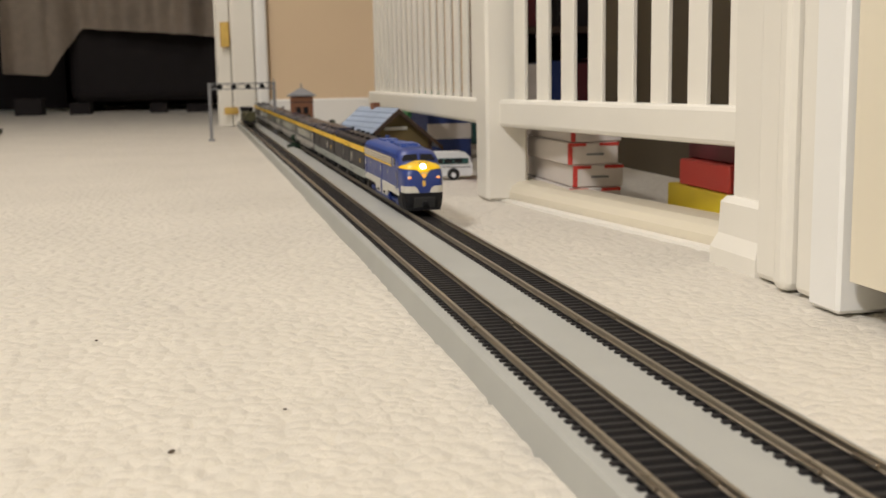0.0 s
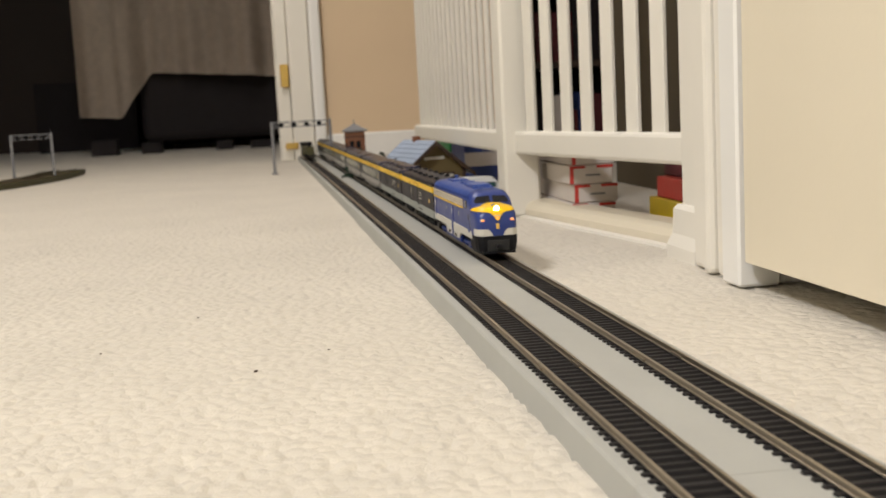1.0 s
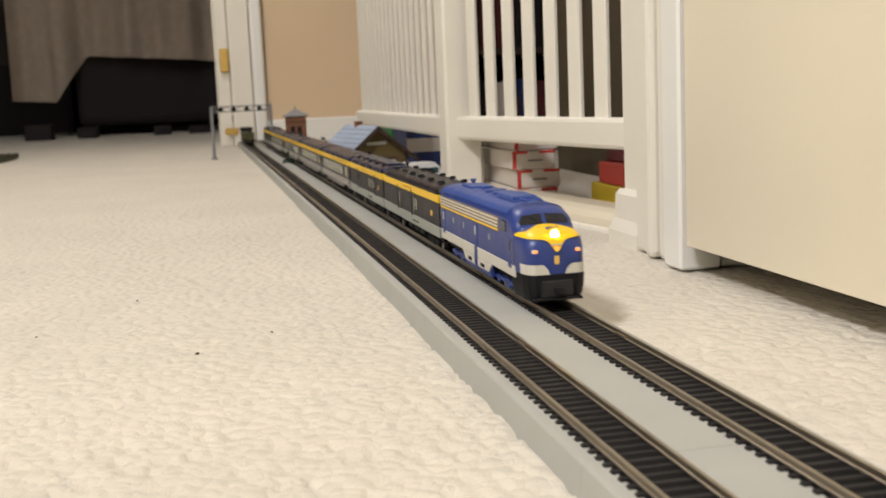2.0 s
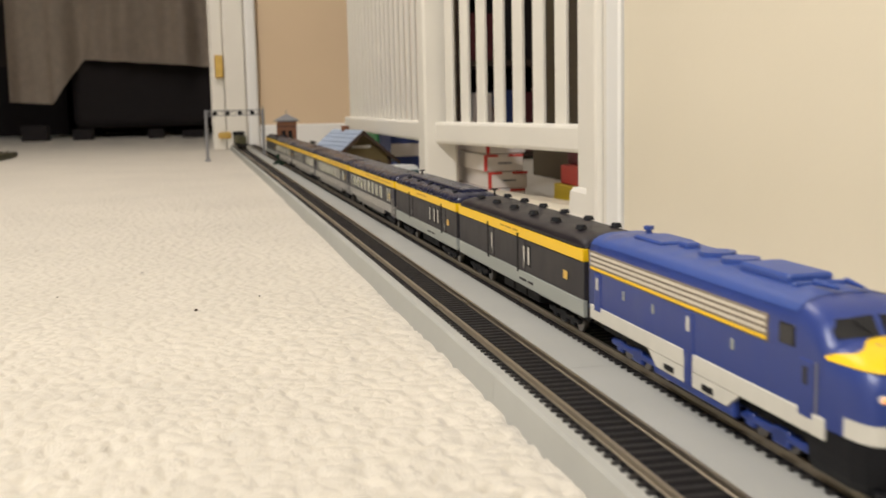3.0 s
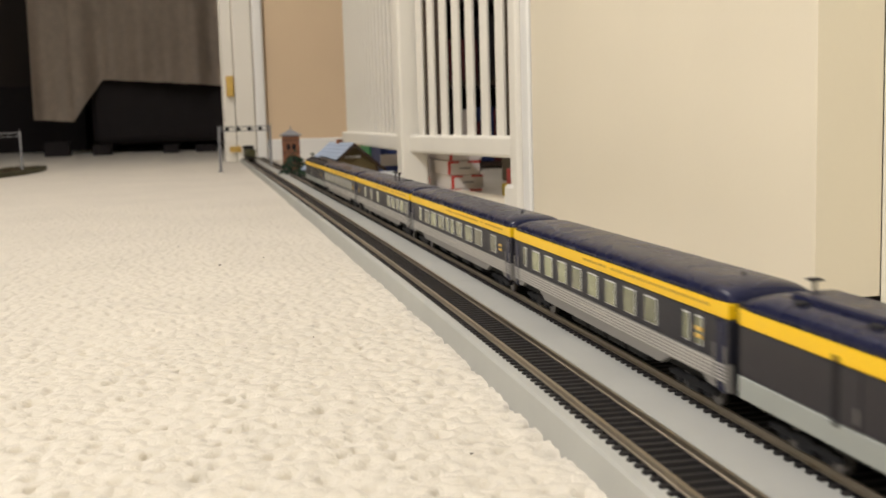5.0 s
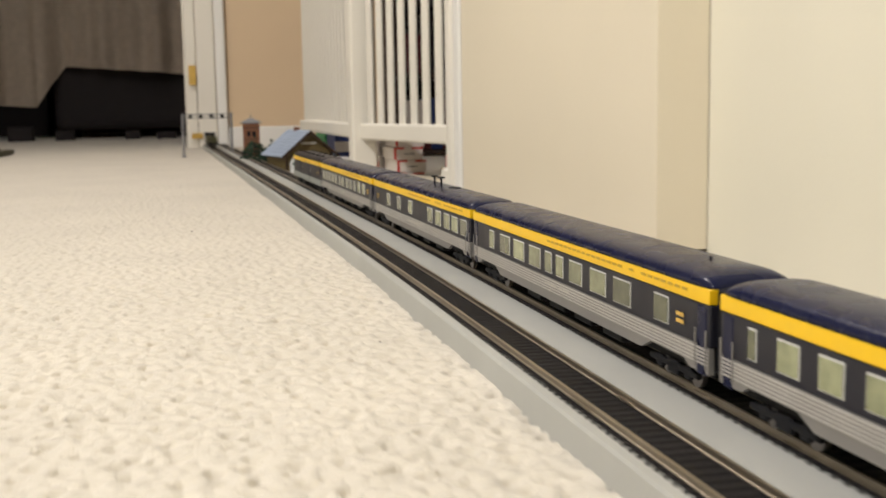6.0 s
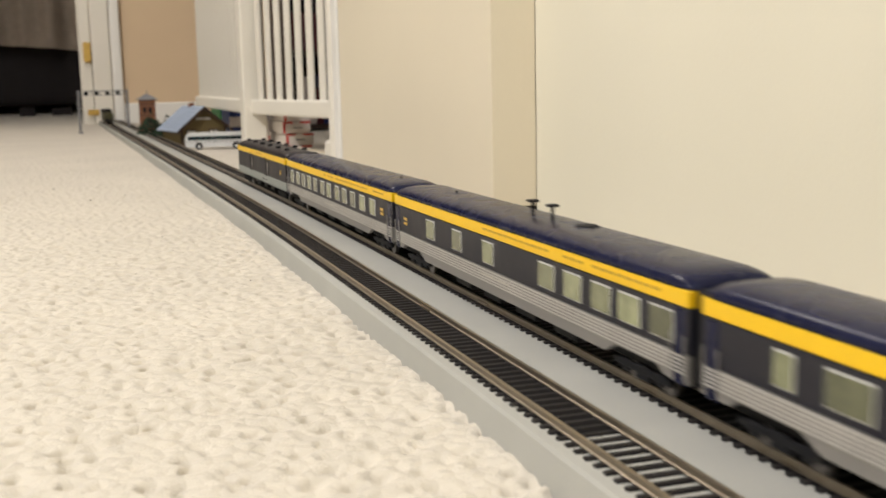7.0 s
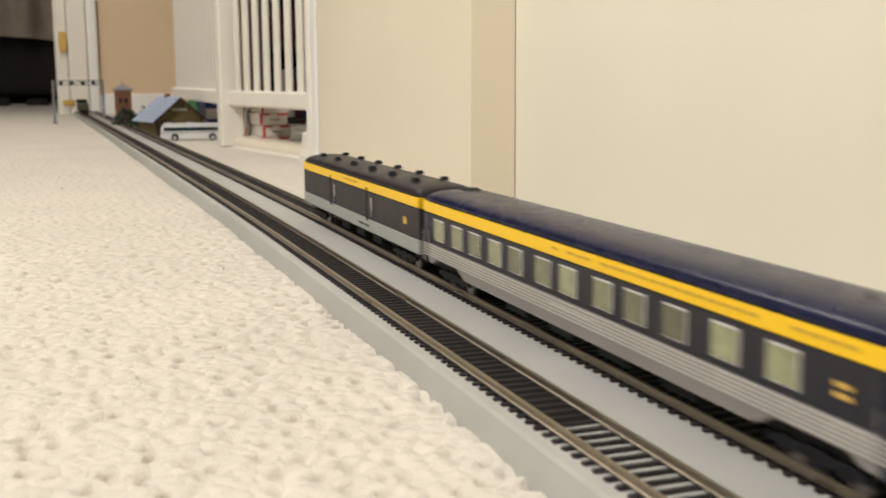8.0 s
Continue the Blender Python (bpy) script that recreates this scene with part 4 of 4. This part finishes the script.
def shrub(x, y, r, h, seed):
    root = empty("model_shrub", x, y, 0)
    tagged(root, "dark green model shrub beside the track", "model shrub", "model shrubs")
    rnd = random.Random(seed)
    bm = bmesh.new()
    for i in range(260):
        a, q, z = rnd.uniform(0, 6.283), rnd.random() ** 0.5, rnd.random()
        rr = r * q * (1 - 0.55 * z)
        s = rnd.uniform(0.002, 0.005)
        m = pose(rr * math.cos(a) * 1.4, rr * math.sin(a), h * z * (1 - 0.4 * q) + 0.002, rnd.uniform(0, 360), rnd.uniform(0, 360), 0)
        vs = [bm.verts.new(m @ Vector(p)) for p in ((-s, -s * 0.6, 0), (s, -s * 0.4, s * 0.4), (s * 0.6, s, 0), (-s * 0.7, s * 0.7, -s * 0.4))]
        bm.faces.new(vs)
    part("leaves", bm, GREEN, root)
    bm = cyl((0, 0, 0), (0.002, 0, h * 0.7), 0.003, 0.001, n=7)
    add_cyl(bm, (0, 0, h * 0.3), (r * 0.5, 0, h * 0.6), 0.0015, 0.0006, n=6)
    add_cyl(bm, (0, 0, h * 0.3), (-r * 0.5, 0.004, h * 0.5), 0.0015, 0.0006, n=6)
    part("stem", bm, DARKBROWN, root)


shrub(0.020, 3.66, 0.034, 0.066, 4)
shrub(0.036, 3.50, 0.022, 0.050, 5)
shrub(0.060, 3.62, 0.026, 0.058, 6)


def wagon():
    """Dark olive engine standing on the near track at the doorway."""
    y = 4.62
    x, yy, _ = across(y, 0, 0)
    root = empty("parked_engine", x, yy, RAIL_TOP, math.degrees(track_turn(y)))
    tagged(root, "dark olive model engine parked at the doorway", "locomotive")
    part("body", box(-0.015, 0.015, -0.03, 0.16, 0.012, 0.034, 0.002, 2), OLIVE, root)
    part("hood", cyl((0, -0.085, 0.024), (0, -0.03, 0.024), 0.012, n=18), OLIVE, root)
    part("running_board", box(-0.016, 0.016, -0.09, 0.16, 0.009, 0.0118), BLACK, root)
    part("cab_roof", box(-0.017, 0.017, 0.10, 0.16, 0.0342, 0.044, 0.003, 2), BLACK, root)
    part("funnel", cyl((0, -0.07, 0.034), (0, -0.07, 0.045), 0.003, 0.004, n=12), BLACK, root)
    for k in range(4):
        wheelset(root, -0.06 + 0.055 * k)


wagon()

# ---- boxes behind the balustrade ----


def card_box(name, x0, x1, y0, y1, z0, z1, mat, label, bands=()):
    root = empty(name, (x0 + x1) / 2, (y0 + y1) / 2, z0)
    tagged(root, label, "box", "boxes stored behind the balustrade")
    w, d, h = (x1 - x0) / 2, (y1 - y0) / 2, z1 - z0
    part("carton", box(-w, w, -d, d, 0, h, 0.0012), mat, root)
    for a, b, za, zb, m in bands:
        part("printed_panel", box(-w + 2 * w * a, -w + 2 * w * b, -d - 0.0006, -d + 0.002, h * za, h * zb), m, root)
    return root


for i in range(4):
    dx = (0.0, 0.003, -0.002, 0.001)[i]
    card_box("model_box", 0.196 + dx, 0.246 + dx, 2.74, 2.92, 0.0215 * i, 0.0215 * i + 0.021, WHITECARD, "white and red model train box in a stack", ((0.0, 0.35, 0.84, 0.98, REDCARD), (0.62, 1.0, 0.84, 0.98, REDCARD), (0.0, 0.08, 0.02, 0.84, REDCARD), (0.36, 0.7, 0.42, 0.52, GANTRYGREY)))
card_box("model_box", 0.206, 0.234, 2.95, 3.12, 0.0, 0.030, REDCARD, "dark red model train box on the floor", ((0.05, 0.95, 0.55, 0.9, WHITECARD),))
card_box("model_box", 0.205, 0.233, 2.95, 3.12, 0.0305, 0.054, WHITECARD, "white and blue model train box", ((0.0, 0.5, 0.1, 0.9, BLUECARD),))
card_box("model_box", 0.204, 0.235, 2.95, 3.12, 0.0545, 0.088, BLUECARD, "dark blue model train box", ((0.35, 0.7, 0.3, 0.75, REDCARD), (0.0, 0.3, 0.1, 0.35, WHITECARD)))
card_box("model_box", 0.237, 0.247, 2.95, 3.05, 0.0, 0.096, BLUECARD, "narrow dark blue box standing on end")
card_box("model_box", 0.252, 0.330, 2.52, 2.64, 0.0, 0.034, YELLOWCARD, "flat yellow box lying on the floor")
card_box("model_box", 0.254, 0.320, 2.525, 2.62, 0.0345, 0.056, REDCARD, "red and white striped box", ((0.42, 0.75, 0.02, 0.98, WHITECARD), (0.75, 1.0, 0.0, 0.45, WHITECARD)))
card_box("model_box", 0.262, 0.325, 2.53, 2.62, 0.0565, 0.074, MAROONCARD, "maroon box with a red label", ((0.1, 0.8, 0.35, 0.55, REDCARD),))
card_box("storage_box", 0.190, 0.260, 3.45, 3.60, 0.0, 0.080, BLUECARD, "blue and white storage box", ((0.0, 1.0, 0.4, 0.7, WHITECARD),))
card_box("storage_box", 0.188, 0.250, 3.62, 3.80, 0.0, 0.105, GREENCARD, "green storage box with white print", ((0.5, 0.95, 0.3, 0.75, WHITECARD),))
card_box("storage_box", 0.255, 0.320, 3.65, 3.80, 0.0, 0.10, WHITECARD, "white and teal storage box", ((0.0, 1.0, 0.1, 0.5, BUSGREEN),))


def shelf_stack():
    root = empty("book_shelf", 0.40, 3.95, 0)
    tagged(root, "dark shelf unit filled with coloured boxes", "shelf")
    part("side_panel", box(0.0, 0.012, -0.12, 0.12, 0, 0.62), DARKBROWN, root)
    part("side_panel", box(0.30, 0.312, -0.12, 0.12, 0, 0.62), DARKBROWN, root)
    for z in (0.005, 0.21, 0.42, 0.61):
        part("shelf", box(0.012, 0.30, -0.12, 0.12, z, z + 0.012), DARKBROWN, root)
    part("back_panel", box(0.012, 0.30, 0.112, 0.12, 0.017, 0.61), SOFA, root)


shelf_stack()
rnd = random.Random(3)
for z in (0.018, 0.223, 0.433):
    x = 0.415
    while x < 0.68:
        w, h = rnd.uniform(0.018, 0.05), rnd.uniform(0.10, 0.17)
        card_box("box_file", x, x + w - 0.002, 3.85, 4.03, z, z + h, rnd.choice((BLUECARD, BLUECARD, SOFA, SOFA, WHITECARD, BUSGREEN, MAROONCARD)), "coloured box standing on the dark shelf")
        x += w

# ---- dark room ----


def covered_sofa():
    root = empty("covered_sofa", 0, 0, 0)
    tagged(root, "dark sofa under a grey blanket in the unlit room", "sofa")
    part("base", box(-0.80, 0.30, 7.05, 7.75, 0.05, 0.46, 0.04, 3), SOFA, root, "black-brown base")
    part("back", box(-0.85, 0.34, 7.76, 8.1, 0.05, 0.9, 0.05, 3), SOFA, root)
    for x in (-0.75, 0.25):
        for y in (7.15, 7.65):
            part("foot", box(x - 0.03, x + 0.03, y - 0.03, y + 0.03, 0, 0.07), BLACK, root)
    bm = bmesh.new()
    n = 90
    rows = []
    for j in range(15):
        v = j / 14
        row = []
        for i in range(n + 1):
            u = i / n
            x = -1.06 + 1.36 * u
            hang = 0.40 - 0.10 * u - 0.22 * min(1.0, max(0.0, (0.24 - u) / 0.10))
            z = 1.25 + (hang - 1.25) * v
            fold = 0.10 * v ** 0.7 * abs(math.sin(u * 13 + 1.5 * math.sin(u * 7))) + 0.03 * v * math.sin(u * 61)
            row.append(bm.verts.new((x, 6.92 + fold - 0.03 * v, z)))
        rows.append(row)
    for a, b in zip(rows, rows[1:]):
        for i in range(n):
            bm.faces.new((a[i], a[i + 1], b[i + 1], b[i]))
    bmesh.ops.solidify(bm, geom=list(bm.faces), thickness=0.006)
    part("blanket", bm, TARP, root, "grey draped blanket in soft folds", True)


covered_sofa()


def monitor():
    root = empty("small_screen", -1.10, 8.2, 0.86)
    tagged(root, "small teal glowing screen in the unlit room", "screen")
    part("case", box(-0.13, 0.13, -0.02, 0.03, -0.1, 0.1, 0.008), SOFA, root)
    part("panel", box(-0.11, 0.11, -0.024, -0.021, -0.08, 0.08), TEAL, root, "glowing teal panel")
    part("stand", box(-0.02, 0.02, -0.01, 0.02, -0.45, -0.1), SOFA, root)
    part("foot", box(-0.1, 0.1, -0.08, 0.08, -0.47, -0.45, 0.004), SOFA, root)


monitor()
card_box("dark_cabinet", -1.5, -0.95, 8.05, 8.45, 0.0, 0.389, SOFA, "black-brown cabinet under the small screen")
for k, (x, w, h, m) in enumerate(((-1.42, 0.16, 0.10, SOFA), (-1.10, 0.12, 0.07, SOFA), (-0.62, 0.10, 0.06, SOFA), (-0.40, 0.14, 0.05, SOFA))):
    card_box("floor_box", x * 0.7, (x + w) * 0.7, 6.72, 6.84, 0.0, h * 0.7, m, "dark low box on the floor of the unlit room")


def lint():
    bm = bmesh.new()
    rnd = random.Random(8)
    for x, y, s in ((-0.146, 2.12, 0.0016), (-0.105, 2.16, 0.0010), (-0.19, 2.3, 0.0010), (-0.09, 1.75, 0.0009), (-0.24, 2.2, 0.0010), (0.13, 1.78, 0.0012), (-0.05, 1.5, 0.0008)):
        m = pose(x, y, 0.0008, 0, 0, rnd.uniform(0, 180))
        r = bmesh.ops.create_icosphere(bm, subdivisions=1, radius=s * 0.65)
        for v in r["verts"]:
            v.co = m @ Vector((v.co.x * 1.6, v.co.y * 0.6, v.co.z * 0.7))
    tagged(put("lint", bm, DARKBROWN), "dark specks of lint on the carpet", "lint", kind="stuff")


lint()

# ---- sleepers ----


def sleeper_mesh():
    bm = box(-0.0132, 0.0132, -0.00155, 0.00155, 0.0078, 0.0091, 0.0004)
    me = bpy.data.meshes.new("sleeper")
    bm.to_mesh(me)
    bm.free()
    me.materials.append(SLEEPER)
    return me


def lay_sleepers(root, off, y0, y1, pitch):
    me = sleeper_mesh()
    y, k = y0, 0
    while y < y1 and k < 300:
        o = new("sleeper", me)
        o.parent = root
        o.matrix_basis = pose(*across(y, off, BED), 0, 0, math.degrees(track_turn(y)))
        y += pitch
        k += 1
    verts, faces = [], []
    src = [v.co.copy() for v in me.vertices]
    polys = [tuple(p.vertices) for p in me.polygons]
    rest = list(np.arange(y, 5.38, pitch)) + list(np.arange(-1.05, y0 - pitch * 0.5, pitch))
    for yy in rest:
        m = pose(*across(yy, off, BED), 0, 0, math.degrees(track_turn(yy)))
        b = len(verts)
        verts += [tuple(m @ v) for v in src]
        faces += [tuple(b + i for i in p) for p in polys]
    far = bpy.data.meshes.new("far_sleeper")
    far.from_pydata(verts, [], faces)
    far.materials.append(SLEEPER)
    o = new("far_sleeper", far)
    o.parent = root
    tagged(o, kind="stuff")


lay_sleepers(NEAR, 0.0, 0.95, 3.6, 0.0069)
lay_sleepers(FAR, SPACING, 0.95, 3.6, 0.0069)

# ---- movement ----
NOSE_T = (0.0, 0.5, 1.0, 1.5, 2.0, 2.5, 3.0, 3.5, 4.0, 4.5, 5.0, 5.5, 6.0, 6.5, 7.0, 7.5, 8.0)
NOSE_Y = (2.625, 2.50, 2.38, 2.245, 2.09, 1.89, 1.67, 1.447, 1.175, 0.98, 0.755, 0.525, 0.28, -0.012, -0.262, -0.530, -0.735)


def motions():
    start = 0.0
    for k, (ob, ln) in enumerate(zip(TRAIN, LENGTHS)):
        rows = []
        for t, nose in zip(NOSE_T, NOSE_Y):
            ya, yb = nose + start + 0.042, nose + start + ln - 0.042
            a, b = Vector(across(ya, SPACING, RAIL_TOP)), Vector(across(yb, SPACING, RAIL_TOP))
            d = (b - a).normalized()
            at = a - d * 0.042 if k == 0 else (a + b) / 2
            rows.append((t, pose(at.x, at.y, at.z, 0, 0, math.degrees(math.atan2(-d.x, d.y)))))
        walk(ob, rows)
        start += ln


motions()
